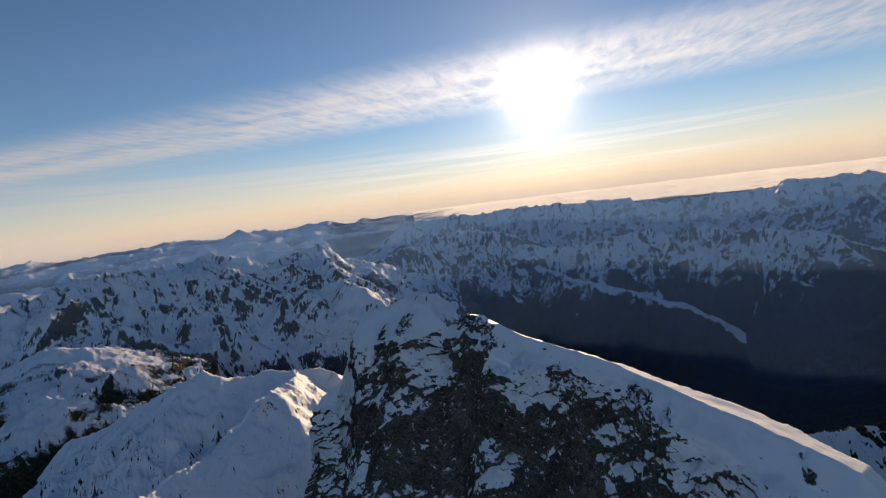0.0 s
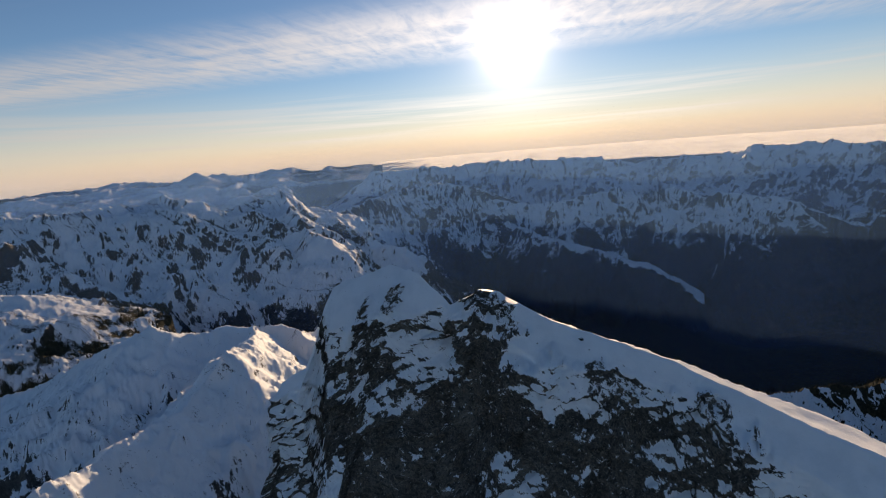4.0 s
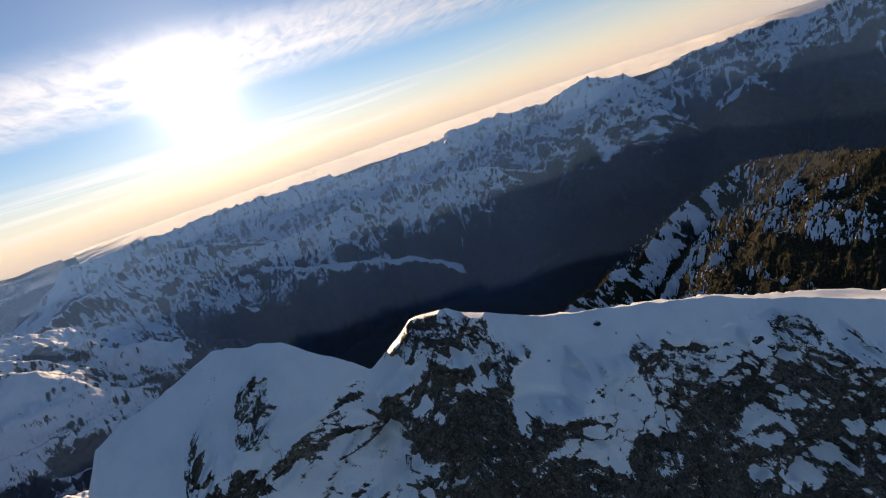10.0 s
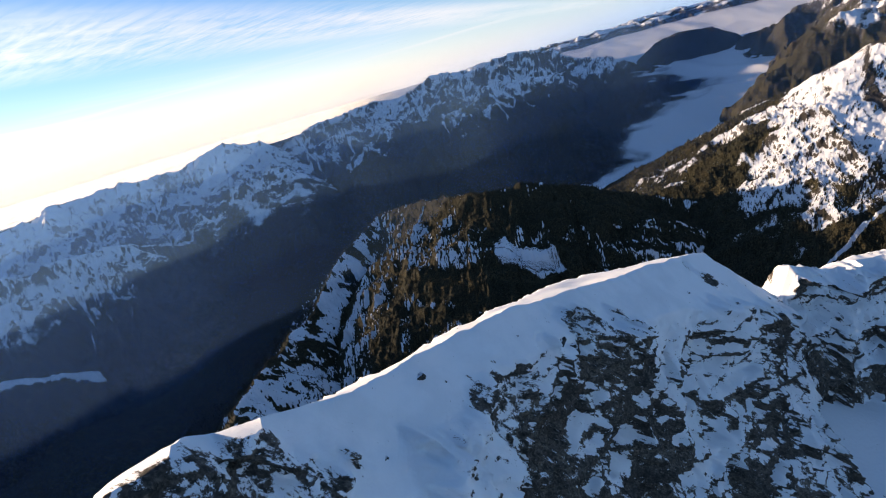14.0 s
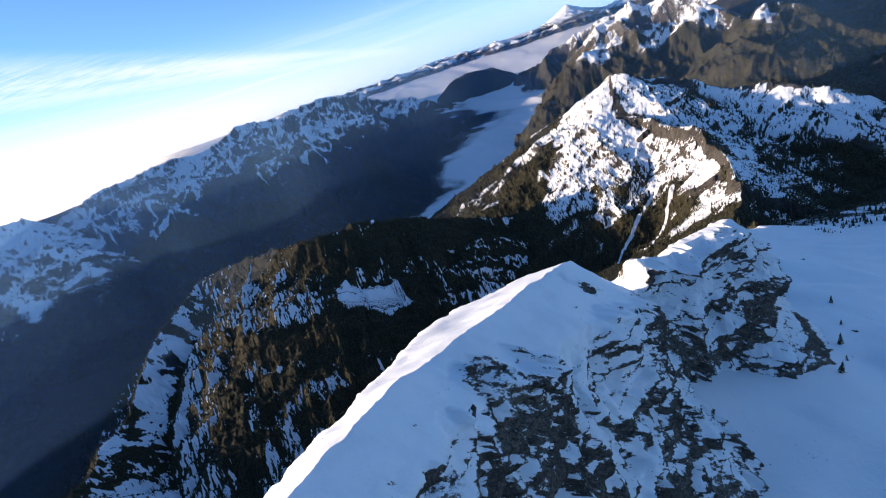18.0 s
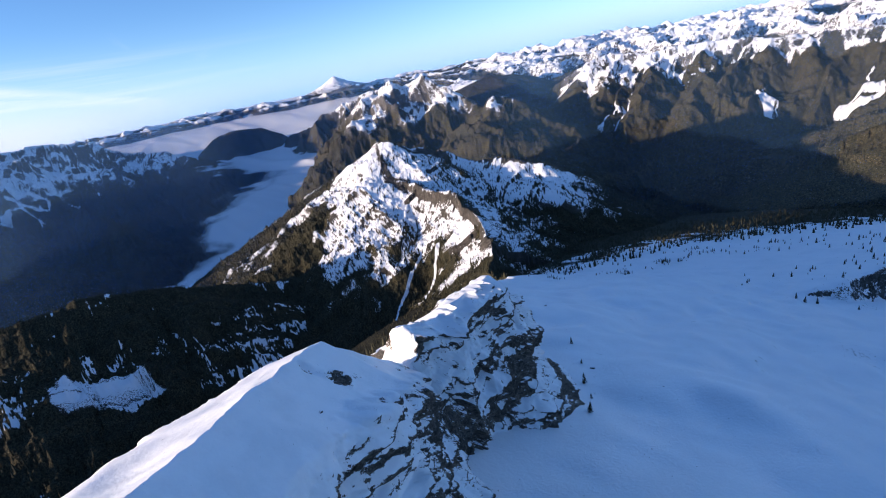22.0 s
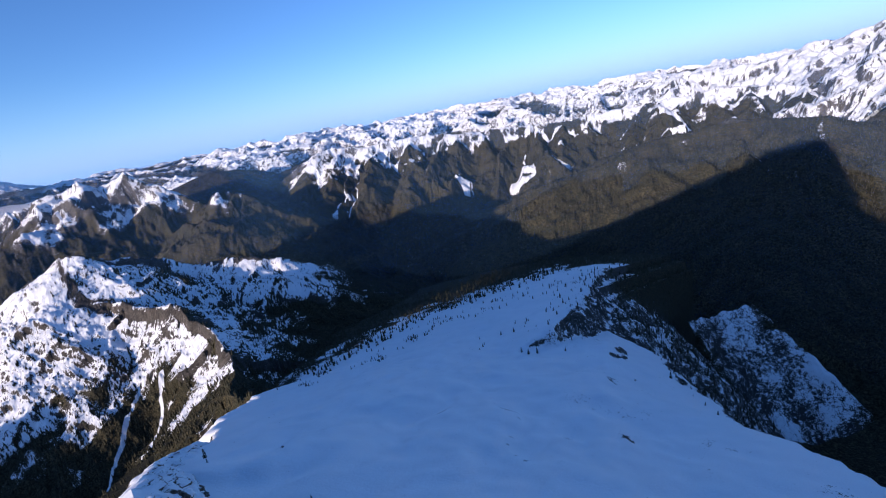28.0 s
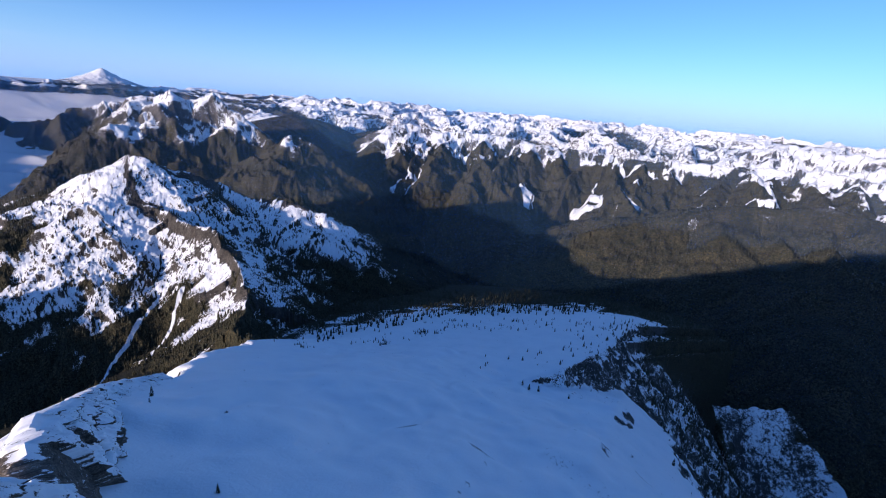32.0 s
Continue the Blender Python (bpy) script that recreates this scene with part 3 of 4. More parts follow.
    if 0.12 < (keep & (wood > 0.5)).sum() / keep.sum() < 0.85 and whole.any():
        thing = new(name)
        for bit, chosen, text in (("snow_slope", wood <= 0.5, "snow and bare rock high on the mountain"), ("wooded_slope", wood > 0.5, "dark conifer woods on the lower slope")):
            ob = new(bit, grid_mesh(bit, V, values, material, keep=keep, flow=flow, first=chosen))
            ob.parent = thing
            tagged(ob, text)
    else:
        thing = new(name)
        for bit, chosen, text in (("upper_slope", D < 130, "steep ground under the crest"), ("lower_slope", D >= 130, "foot of the mountain")):
            ob = new(bit, grid_mesh(bit, V, values, material, keep=keep, flow=flow, first=chosen))
            ob.parent = thing
            tagged(ob, text)
    if trees:
        weight = np.where(keep, smooth(0.15, 0.6, wood + 0.15 * wob) * R * R, 0)
        P = scatter(V, weight, trees, seed)
        hts = np.random.RandomState(seed + 1).uniform(*tree_h, len(P))
        cone_forest("conifer_forest", "dense dark conifers covering the slopes of the " + name.replace("_", " "), P - [0, 0, 0.6], hts, seed)
    if dots:
        thin = np.where(keep, smooth(-0.1, 0.5, wob) * smooth(0.02, 0.3, wood + 0.15) * R * R, 0)
        P = scatter(V, thin, dots, seed + 3)
        hts = np.random.RandomState(seed + 4).uniform(tree_h[0] * 0.7, tree_h[1] * 0.8, len(P))
        cone_forest("scattered_conifers", "single dark conifers dotted over the snow of the " + name.replace("_", " "), P - [0, 0, 0.6], hts, seed + 5)
    return tagged(thing, label, category)


# ---------------------------------------------------------------- the ground, valley floor to horizon
X, Y, R, A = polar(-180, 180, 1080, 250, 4900, 190)
wob = fbm(X / 420, Y / 420, 0, 5, 0.5, 3)
Z = floor_z(R) + 26 * wob * smooth(4800, 3500, R)
V = np.stack([X, Y, Z], -1)
ground_snow = smooth(3000, 4200, R) * 0.62 + 0.12 * wob
ground_wood = 0.9 + 0 * R
for cx, cy, ra, rb, ang in ((1480, 150, 170, 90, 20),):
    c, q = math.cos(radians(ang)), math.sin(radians(ang))
    e = np.hypot(((X - cx) * c + (Y - cy) * q) / ra, ((Y - cy) * c - (X - cx) * q) / rb) + 0.25 * fbm(X / 60, Y / 60, 0, 4, 0.5, 12)
    clear = smooth(1.1, 0.8, e)
    ground_snow, ground_wood = np.maximum(ground_snow, 0.5 * clear), ground_wood * (1 - 0.75 * clear)
ground = new("ground", grid_mesh("ground", V, {"snow": ground_snow, "wood": ground_wood}, M_FAR))
tagged(ground, "dark wooded valley floor reaching out to the horizon", "ground", kind="structure")

# ---------------------------------------------------------------- sea of cloud and valley fog
X, Y, R, A = polar(-75, 135, 800, 1900, 4880, 260)
# heights rise outward so that the sheet fits the camera's view up to the horizon
steep_z = np.interp(R, (2000, 2600, 3200, 3800, 4300, 4900), (-645, -520, -405, -302, -215, -140))
flat_z = np.interp(R, (2100, 3250, 4900), (-270, -195, -140))
gap_z = np.interp(R, (2100, 3350, 4900), (-500, -325, -140))
Z = np.where(A < 30, gap_z + (flat_z - gap_z) * smooth(-4, 4, A), flat_z + (steep_z - flat_z) * smooth(66, 84, A)) + 2 * fbm(X / 260, Y / 260, 0, 4, 0.5, 9)
roll = ridged((X * 0.3 - Y) / 230 + 0.5 * vnoise(X / 300, Y / 300, 0, 8), (X + 0.3 * Y) / 900, 0, 4, 0.5, 14)
Z = Z + smooth(80, 88, A) * np.interp(R, (1900, 4880), (15, 5)) * roll
shore = np.interp(R, (2000, 2600, 3000, 3200, 3500, 4900), (94, 102.5, 105.5, 102, 91, 84))
inlet = smooth(-3.5, 6.0, A - shore - 2.5 * vnoise(R / 130, 0, 0, 4) - 1.5 * vnoise(R / 45, A / 2, 0, 5)) * smooth(0, 6.0, 118 - A - 3 * vnoise(R / 240, 5, 0, 4))
cover = np.maximum(inlet, smooth(3230, 3300, R) * smooth(-2, 3, A)) - 0.05
sea = new("sea_of_clouds", grid_mesh("sea_of_clouds", np.stack([X, Y, Z], -1), {"cover": cover, "sun_tilt": 0.8 - 0.6 * smooth(66, 84, A)}, M_CLOUD))
tagged(sea, "white sea of cloud filling the lowland valleys, raised outward to fit the camera's view", "clouds", kind="structure")

# upright translucent strips added so the cloud sea looks lit golden from the camera
def sheet_z(A, R):
    gap, flat = np.interp(R, (2100, 3350, 4900), (-500, -325, -140)), np.interp(R, (2100, 3250, 4900), (-270, -195, -140))
    return gap + (flat - gap) * smooth(-4, 4, A)


for k, br in enumerate(np.linspace(3290, 4860, 20)):
    A = np.linspace(-3, 76, 500)[None, :] + np.zeros((3, 1))
    rr = br + 18 * vnoise(A / 2.5, 0 * A + k, 0, 601)
    rise = np.array([-3.0, 6.0, 12.5])[:, None] * (1 + 0.25 * vnoise(A * 1.3, 0 * A + 3 * k, 0, 602)) * smooth(76, 60, A)
    a = np.radians(A)
    V = np.stack([15 + rr * np.sin(a), 90 + rr * np.cos(a), sheet_z(A, rr) + rise], -1)
    tagged(new("cloud_strip", grid_mesh("cloud_strip", V, {"cover": 1 + 0 * A}, M_CLOUD_STRIP)),
           "upright translucent strip added on the cloud sheet to glow in the low sun", "clouds", kind="structure")

# a long lake far down the valley mirrors the bright low sky
X, Y, R, A = polar(-11.5, -5.0, 90, 3150, 4000, 60)
bank = np.abs(A + 8.1 + 0.0016 * (R - 3500)) / 1.3 + 0.45 * fbm(A, R / 160, 0, 4, 0.5, 21)
tagged(new("lake", grid_mesh("lake", np.stack([X, Y, -298 + 0 * R], -1), {"cover": 0 * R}, M_LAKE, keep=bank < 0.8)),
       "long lake shining gold in the low sun", "lake", kind="structure")

# ---------------------------------------------------------------- crest lines of the mountains
SUB = [(-686, 772, -350), (-565, 741, -298), (-462, 692, -255), (-390, 654, -216), (-355, 634, -201), (-325, 638, -216), (-289, 650, -221), (-236, 660, -232), (-176, 658, -232), (-90, 560, -260)]
SUB_SPUR = [(-236, 660, -232), (-205, 570, -212), (-213, 506, -197), (-238, 430, -214), (-275, 345, -214), (-300, 270, -200)]
LEFT_RANGE = [(-1304, 1359, -171), (-1276, 1452, -143), (-1225, 1558, -104), (-1140, 1621, -130), (-1019, 1757, -131), (-918, 1868, -110), (-790, 1871, -150), (-696, 1908, -195), (-551, 2058, -142), (-454, 2082, -213), (-342, 2154, -250)]
LEFT_SPUR = [(-551, 2058, -142), (-412, 1835, -267), (-327, 1699, -307)]
DARK_SPUR = [(-428, 1494, -536), (-349, 1668, -390), (-290, 1831, -362), (-176, 1895, -429), (-48, 1852, -475)]
LIT_HILL = [(-1200, 1040, -300), (-1046, 1052, -277), (-965, 1059, -242), (-915, 1064, -237), (-863, 1080, -251), (-781, 1080, -308), (-670, 1034, -360)]
BACK_RANGE = [(-559, 3271, -345), (-420, 3290, -365), (-350, 3303, -250), (-243, 3309, -150), (109, 3316, -155), (461, 3285, -146), (798, 3219, -155), (1210, 3086, -161), (1425, 2992, -209), (1701, 2843, -196), (1863, 2678, -194), (1958, 2546, -148), (2069, 2456, -148), (2185, 2336, -143), (2362, 2148, -182), (2504, 1887, -96), (2582, 1677, -172), (2619, 1615, -236)]
FRONT_RANGE = [(-391, 2488, -324), (-180, 2612, -256), (45, 2717, -228), (243, 2757, -237), (403, 2737, -270), (514, 2668, -358), (726, 2617, -383), (982, 2531, -334), (1185, 2497, -294), (1373, 2398, -294), (1446, 2236, -361), (1548, 2166, -340), (1687, 1992, -367)]
FRONT_SPUR = [(512, 2464, -431), (674, 2268, -499), (874, 2144, -554), (1064, 1998, -610), (1176, 1815, -699)]
JAGGED = [(2854, 1758, -259), (2901, 1672, -210), (3026, 1532, -155), (3169, 1322, -139), (3223, 1167, -133), (3277, 982, -155), (3394, 730, -80), (3470, 562, -106), (3494, 250, -86)]
JAGGED_TAIL = [(3494, 250, -86), (3542, -46, -124), (3478, -220, -217), (3361, -353, -251), (3200, -640, -380)]
JAGGED_SPUR = [(2641, 1551, -295), (2764, 1292, -239), (2833, 1110, -267), (2885, 943, -270), (2981, 764, -334), (3024, 502, -312), (3091, 320, -310), (3196, 152, -240), (3192, -31, -255)]
HILL = [(444, 672, -445), (585, 747, -491), (765, 774, -503), (942, 789, -526), (1198, 750, -461), (1439, 701, -425), (1390, 570, -396), (1210, 400, -352)]
HILL_SPUR = [(1210, 400, -352), (1130, 294, -337), (1130, 168, -343), (1130, 37, -382), (1130, -102, -434), (1112, -195, -465)]
LIT_WEST = [(1631, -34, -561), (1564, -160, -560), (1508, -278, -526), (1434, -383, -464), (1387, -450, -400), (1319, -528, -313), (1246, -599, -231)]
LIT_BACK = [(1246, -599, -231), (1224, -622, -233), (1207, -642, -250), (1145, -711, -290), (1060, -784, -324), (968, -852, -331), (881, -890, -364), (813, -905, -424), (708, -1007, -598)]
LIT_FRONT = [(1246, -599, -231), (1185, -566, -282), (1110, -535, -316), (987, -541, -326), (854, -552, -337), (731, -513, -377), (665, -466, -403), (593, -382, -403), (455, -301, -345)]
TWIN_LEFT = [(3072, -1063, -330), (3034, -1163, -306), (2917, -1277, -221), (2810, -1481, -179)]
TWIN = [(2349, -1220, -157), (2297, -1308, -132), (2218, -1340, -100), (2182, -1394, -144), (2144, -1447, -137), (2108, -1495, -106), (2028, -1516, -160), (1947, -1535, -222), (1805, -1545, -303)]
BUMP = [(1805, -1545, -303), (1673, -1538, -254), (1592, -1616, -288), (1520, -1679, -356), (1453, -1669, -492), (1393, -1653, -598)]
ROUND = [(2525, -1935, -279), (2434, -2042, -263), (2318, -2166, -197), (2180, -2298, -232), (2018, -2434, -295), (1830, -2571, -238)]
ISLAND = [(3396, -680, -262), (3365, -805, -235), (3315, -970, -250), (3274, -1088, -325)]
LONG = [(1729, -2048, -361), (1615, -2196, -217), (1536, -2308, -185), (1370, -2405, -211), (1185, -2551, -201), (1000, -2625, -219), (843, -2676, -236), (655, -2724, -253), (346, -2775, -266), (57, -2791, -247), (-157, -2785, -228), (-308, -2770, -225), (-491, -2742, -207), (-629, -2695, -221), (-803, -2594, -249), (-1000, -2480, -200)]
LIT_WOOD = [(265, -1828, -455), (173, -1937, -412), (31, -1991, -378), (-106, -2036, -333), (-242, -2073, -320), (-413, -2043, -288), (-542, -2011, -308), (-667, -1972, -315), (-788, -1854, -389), (-900, -1700, -420)]
VOLCANO_FLANK = [(-381, -3500, -125), (-679, -3401, -139), (-832, -3314, -137), (-1012, -3210, -77), (-1127, -3117, -70), (-1241, -3019, -30), (-1500, -2800, 160)]

mountain("snowy_subpeak", "small snow-covered peak with sunlit crest beside the summit", [(SUB, 0.7, 0.7, 14, 45), (SUB_SPUR, 0.8, 0.8, 8, 30)],
         (-56, 8), (230, 1300), (520, 300), M_SNOW, rough=22, scale=75, snow_line=(-700, -500), wood_line=(-900, -1000), share=0.93, seed=11, streak=0.2, fine=0.14)
mountain("snowy_range", "broad snow-covered range with rock ribs in shade", [(LEFT_RANGE, 0.75, 0.7, 20, 60), (LEFT_SPUR, 0.8, 0.8, 30, 50)],
         (-66, 8), (900, 2600), (1000, 300), M_MID, rough=26, scale=130, warp=0.2, fine=0.12, snow_line=(-620, -420), wood_line=(-640, -760), share=0.86, seed=21, streak=0.6, spires=20, ribs=9, spurs=(170, 420, 0.42, 0.75))
mountain("rocky_spur", "dark rocky spur with snow dusted gullies", [(DARK_SPUR, 1.1, 0.8, 30, 30)],
         (-28, 8), (1200, 2100), (340, 170), M_MID, rough=18, scale=80, snow_line=(-480, -330), wood_line=(-900, -1000), share=0.3, seed=31, streak=0.6, spires=10, ribs=12)
mountain("sunlit_foothill", "low snowy hill with trees, catching the sun", [(LIT_HILL, 0.45, 0.5, 10, 40)],
         (-70, -30), (900, 1800), (360, 150), M_MID, rough=16, scale=80, snow_line=(-480, -380), wood_line=(-290, -400), share=0.93, seed=41, trees=1500)
mountain("back_range", "long far snowy range along the skyline", [(BACK_RANGE, 0.9, 1.0, 20, 60)],
         (-24, 76), (2300, 3500), (1000, 180), M_FAR, rough=28, scale=150, warp=0.2, snow_line=(-520, -380), wood_line=(-400, -560), share=0.8, seed=51, streak=0.5, spires=16, ribs=6, spurs=(190, 380, 0.55, 0.85))
mountain("front_range", "snowy range above dark woods in the shaded valley", [(FRONT_RANGE, 1.1, 0.6, 20, 50)],
         (-30, 66), (1450, 3000), (1000, 240), M_FAR, rough=30, scale=140, warp=0.2, snow_line=(-580, -440), wood_line=(-420, -600), share=0.8, seed=61, chutes=0.6, chute_end=-600, streak=0.5, spires=18, ribs=7, spurs=(140, 420, 0.7, 0.95))
mountain("wooded_spur", "dark wooded spur with a long strip of snow on its back", [(FRONT_SPUR, 1.1, 0.7, 40, 45)],
         (2, 48), (1300, 2800), (520, 170), M_FAR, rough=26, scale=110, snow_line=(-690, -540), wood_line=(-440, -660), share=0.6, seed=65, crest_snow=26, streak=0.5)
mountain("jagged_range", "jagged snow-topped range above blue wooded slopes", [(JAGGED, 0.9, 0.6, 20, 60), (JAGGED_TAIL, 1.1, 0.8, 20, 60), (JAGGED_SPUR, 0.95, 0.6, 20, 60)],
         (34, 122), (2050, 3900), (960, 200), M_FAR, rough=34, scale=150, warp=0.2, snow_line=(-400, -270), wood_line=(-270, -370), share=0.72, seed=71, chutes=0.7, chute_end=-420, streak=0.35, spires=13, ribs=7, spurs=(190, 520, 0.55, 0.85))
mountain("wooded_hill", "steep dark wooded hill with patches of snow", [(HILL, 0.85, 0.9, 30, 45), (HILL_SPUR, 0.62, 0.9, 16, 60)],
         (30, 112), (450, 2000), (1000, 330), M_MID, rough=20, scale=90, snow_line=(-960, -860), wood_line=(-215, -850), share=0.75, seed=81, trees=16000, tree_h=(5, 11), streak=0.5, patchy=0.34, ribs=9, clearings=((925, 188, 75, 38, 60),))
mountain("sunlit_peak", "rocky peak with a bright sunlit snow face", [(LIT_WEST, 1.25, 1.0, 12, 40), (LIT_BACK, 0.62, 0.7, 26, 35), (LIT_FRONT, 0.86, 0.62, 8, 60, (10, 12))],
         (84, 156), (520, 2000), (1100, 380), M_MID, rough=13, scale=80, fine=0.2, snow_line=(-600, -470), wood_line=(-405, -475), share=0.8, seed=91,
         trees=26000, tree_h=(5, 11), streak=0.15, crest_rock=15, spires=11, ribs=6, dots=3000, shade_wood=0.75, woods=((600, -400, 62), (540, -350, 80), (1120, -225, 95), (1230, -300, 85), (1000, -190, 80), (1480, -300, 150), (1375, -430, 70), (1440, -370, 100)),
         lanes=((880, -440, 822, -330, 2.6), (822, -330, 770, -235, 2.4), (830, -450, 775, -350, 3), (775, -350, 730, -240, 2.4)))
mountain("double_peak", "pair of sharp snow-capped summits above brown woods", [(TWIN, 1.05, 1.0, 14, 60), (TWIN_LEFT, 1.6, 1.6, 10, 60), (BUMP, 0.7, 0.8, 36, 70)],
         (96, 160), (1500, 3500), (760, 220), M_FAR, rough=26, scale=120, warp=0.2, snow_line=(-310, -190), wood_line=(-215, -310), share=0.7, seed=101, streak=0.5, spires=6, ribs=7, spurs=(170, 560, 0.6, 0.85))
mountain("fog_island", "low dark wooded hill standing out of the valley fog", [(ISLAND, 0.9, 0.9, 6, 80)],
         (92, 116), (3000, 3800), (260, 80), M_FAR, rough=8, scale=150, snow_line=(-120, -60), wood_line=(-130, -190), seed=115)
mountain("round_wooded_hill", "dark rounded wooded hill in the distance", [(ROUND, 0.4, 0.5, 10, 90)],
         (118, 158), (2400, 3600), (340, 90), M_FAR, rough=14, scale=200, snow_line=(-120, -60), wood_line=(-130, -190), seed=111)
mountain("long_snowy_ridge", "long snow-topped ridge with avalanche chutes through woods", [(LONG, 0.95, 0.6, 20, 60)],
         (128, 212), (1800, 3300), (1100, 220), M_FAR, rough=20, scale=110, warp=0.22, snow_line=(-340, -255), wood_line=(-240, -310), share=0.9, seed=121, chutes=1.0, chute_end=-520, spires=10, ribs=5, spurs=(165, 620, 0.46, 0.8))
mountain("sunlit_wooded_spur", "sunlit wooded spur across the valley", [(LIT_WOOD, 0.65, 0.4, 16, 70)],
         (146, 222), (860, 2700), (760, 210), M_FAR, rough=16, scale=110, warp=0.2, snow_line=(-190, -120), wood_line=(-240, -290), seed=131, chutes=0.45, chute_end=-400, trees=14000, tree_h=(7, 13), spurs=(230, 700, 0.36, 0.6))
mountain("volcano_flank", "high white flank of a snow-covered volcano", [(VOLCANO_FLANK, 0.6, 0.4, 20, 60)],
         (174, 226), (2300, 4200), (480, 160), M_FAR, rough=34, scale=130, warp=0.2, snow_line=(-520, -420), wood_line=(-380, -500), share=0.9, seed=141, streak=0.4, spires=10, ribs=6, spurs=(220, 600, 0.4, 0.65))

# see-through rings of sheet stand in for distance haze, thicker with distance
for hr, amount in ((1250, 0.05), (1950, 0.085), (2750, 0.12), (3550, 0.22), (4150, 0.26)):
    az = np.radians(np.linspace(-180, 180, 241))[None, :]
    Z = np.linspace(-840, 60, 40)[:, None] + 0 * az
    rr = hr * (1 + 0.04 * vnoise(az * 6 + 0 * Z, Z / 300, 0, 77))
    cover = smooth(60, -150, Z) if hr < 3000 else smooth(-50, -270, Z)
    # strength by direction stands in for haze glowing sunward; thinned before the lake
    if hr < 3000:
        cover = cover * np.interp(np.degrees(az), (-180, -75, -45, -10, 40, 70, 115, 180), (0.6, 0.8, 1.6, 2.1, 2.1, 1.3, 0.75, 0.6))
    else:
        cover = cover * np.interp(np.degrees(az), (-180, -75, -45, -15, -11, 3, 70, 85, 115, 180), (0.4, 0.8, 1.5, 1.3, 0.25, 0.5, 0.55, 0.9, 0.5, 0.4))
    tagged(new("haze_sheet", grid_mesh("haze_sheet", np.stack([15 + rr * np.sin(az), 90 + rr * np.cos(az), Z], -1), {"cover": cover}, haze_material(amount))),
           "see-through blue sheet standing in for distance haze", "haze", kind="structure")

# endless ranges towards the horizon
X, Y, R, A = polar(78, 226, 1900, 3050, 4880, 230)
amp = np.maximum(smooth(114, 140, A), 0.8 * smooth(4150, 4400, R) * smooth(80, 88, A))
el = np.interp(R, (3050, 3500, 4000, 4500, 4880), (-8.5, -4.2, -2.6, -1.75, -1.3))
Z = -30 + R * np.tan(np.radians(el)) - 90 * (1 - amp) + amp * np.interp(R, (3050, 3600, 4880), (130, 96, 62)) * (1.15 * ridged(X / 230, Y / 230, 0, 7, 0.5, 151) - 0.05)
V = np.stack([X, Y, Z], -1)
nz, _ = upness(V)
high = (Z - (-30 + R * np.tan(np.radians(el))))
snow = smooth(-25, 15, high + 10 * fbm(X / 90, Y / 90, 0, 3, 0.5, 8)) * (0.3 + 0.7 * smooth(0.5, 0.8, nz))
tagged(new("far_ranges", grid_mesh("far_ranges", V, {"snow": snow + 0.12, "wood": 0.95 * smooth(24, -10, high + 8 * fbm(X / 60, Y / 60, 0, 3, 0.5, 18))}, M_FAR)),
       "endless white mountain ranges fading to the horizon", "mountains", kind="structure")
X, Y, R, A = polar(-70, -4, 600, 2700, 4880, 110)
el = np.interp(R, (2700, 3400, 4000, 4500, 4880), (-7.5, -4.8, -3.2, -2.0, -1.35))
Z = -30 + R * np.tan(np.radians(el)) + smooth(-4, -14, A) * np.interp(R, (2700, 4880), (120, 60)) * (ridged(X / 300, Y / 300, 0, 6, 0.5, 161) - 0.1) - 170 * smooth(-15, -11, A) * smooth(4050, 3900, R)
V = np.stack([X, Y, Z], -1)
high = (Z - (-30 + R * np.tan(np.radians(el))))
tagged(new("hazy_ranges", grid_mesh("hazy_ranges", V, {"snow": 0.45 + 0.016 * high, "wood": 0.7 * smooth(14, -14, high)}, M_FAR)),
       "low hazy ranges at the end of the valley", "mountains", kind="structure")


def cone_volcano(name, az, el_top, r, half, seed):
    """A far white volcano cone on the horizon."""
    cx, cy = 15 + r * math.sin(radians(az)), 90 + r * math.cos(radians(az))
    g = np.linspace(-half * 2.6, half * 2.6, 120)
    X, Y = np.meshgrid(cx + g, cy + g)
    d = np.hypot(X - cx, Y - cy)
    top = -30 + r * math.tan(radians(el_top))
    Z = top - 95 * (1 - np.exp(-np.maximum(np.hypot(d, 22) - 22, 0) / 150)) - d * 0.12 + 7 * ridged(X / 60, Y / 60, 0, 5, 0.5, seed) * smooth(0, half, d)
    me = grid_mesh(name, np.stack([X, Y, Z], -1), {"snow": 1.1 + 0 * Z - 0.002 * d, "wood": 0 * Z}, M_FAR, keep=np.hypot(X - 15, Y - 90) < 4890)
    return tagged(new(name, me), "white volcano cone standing far off on the horizon", "volcano")


cone_volcano("far_volcano", 117.3, 0.05, 4550, 90, 171)
cone_volcano("far_volcano", -23.4, -0.55, 4600, 110, 172)


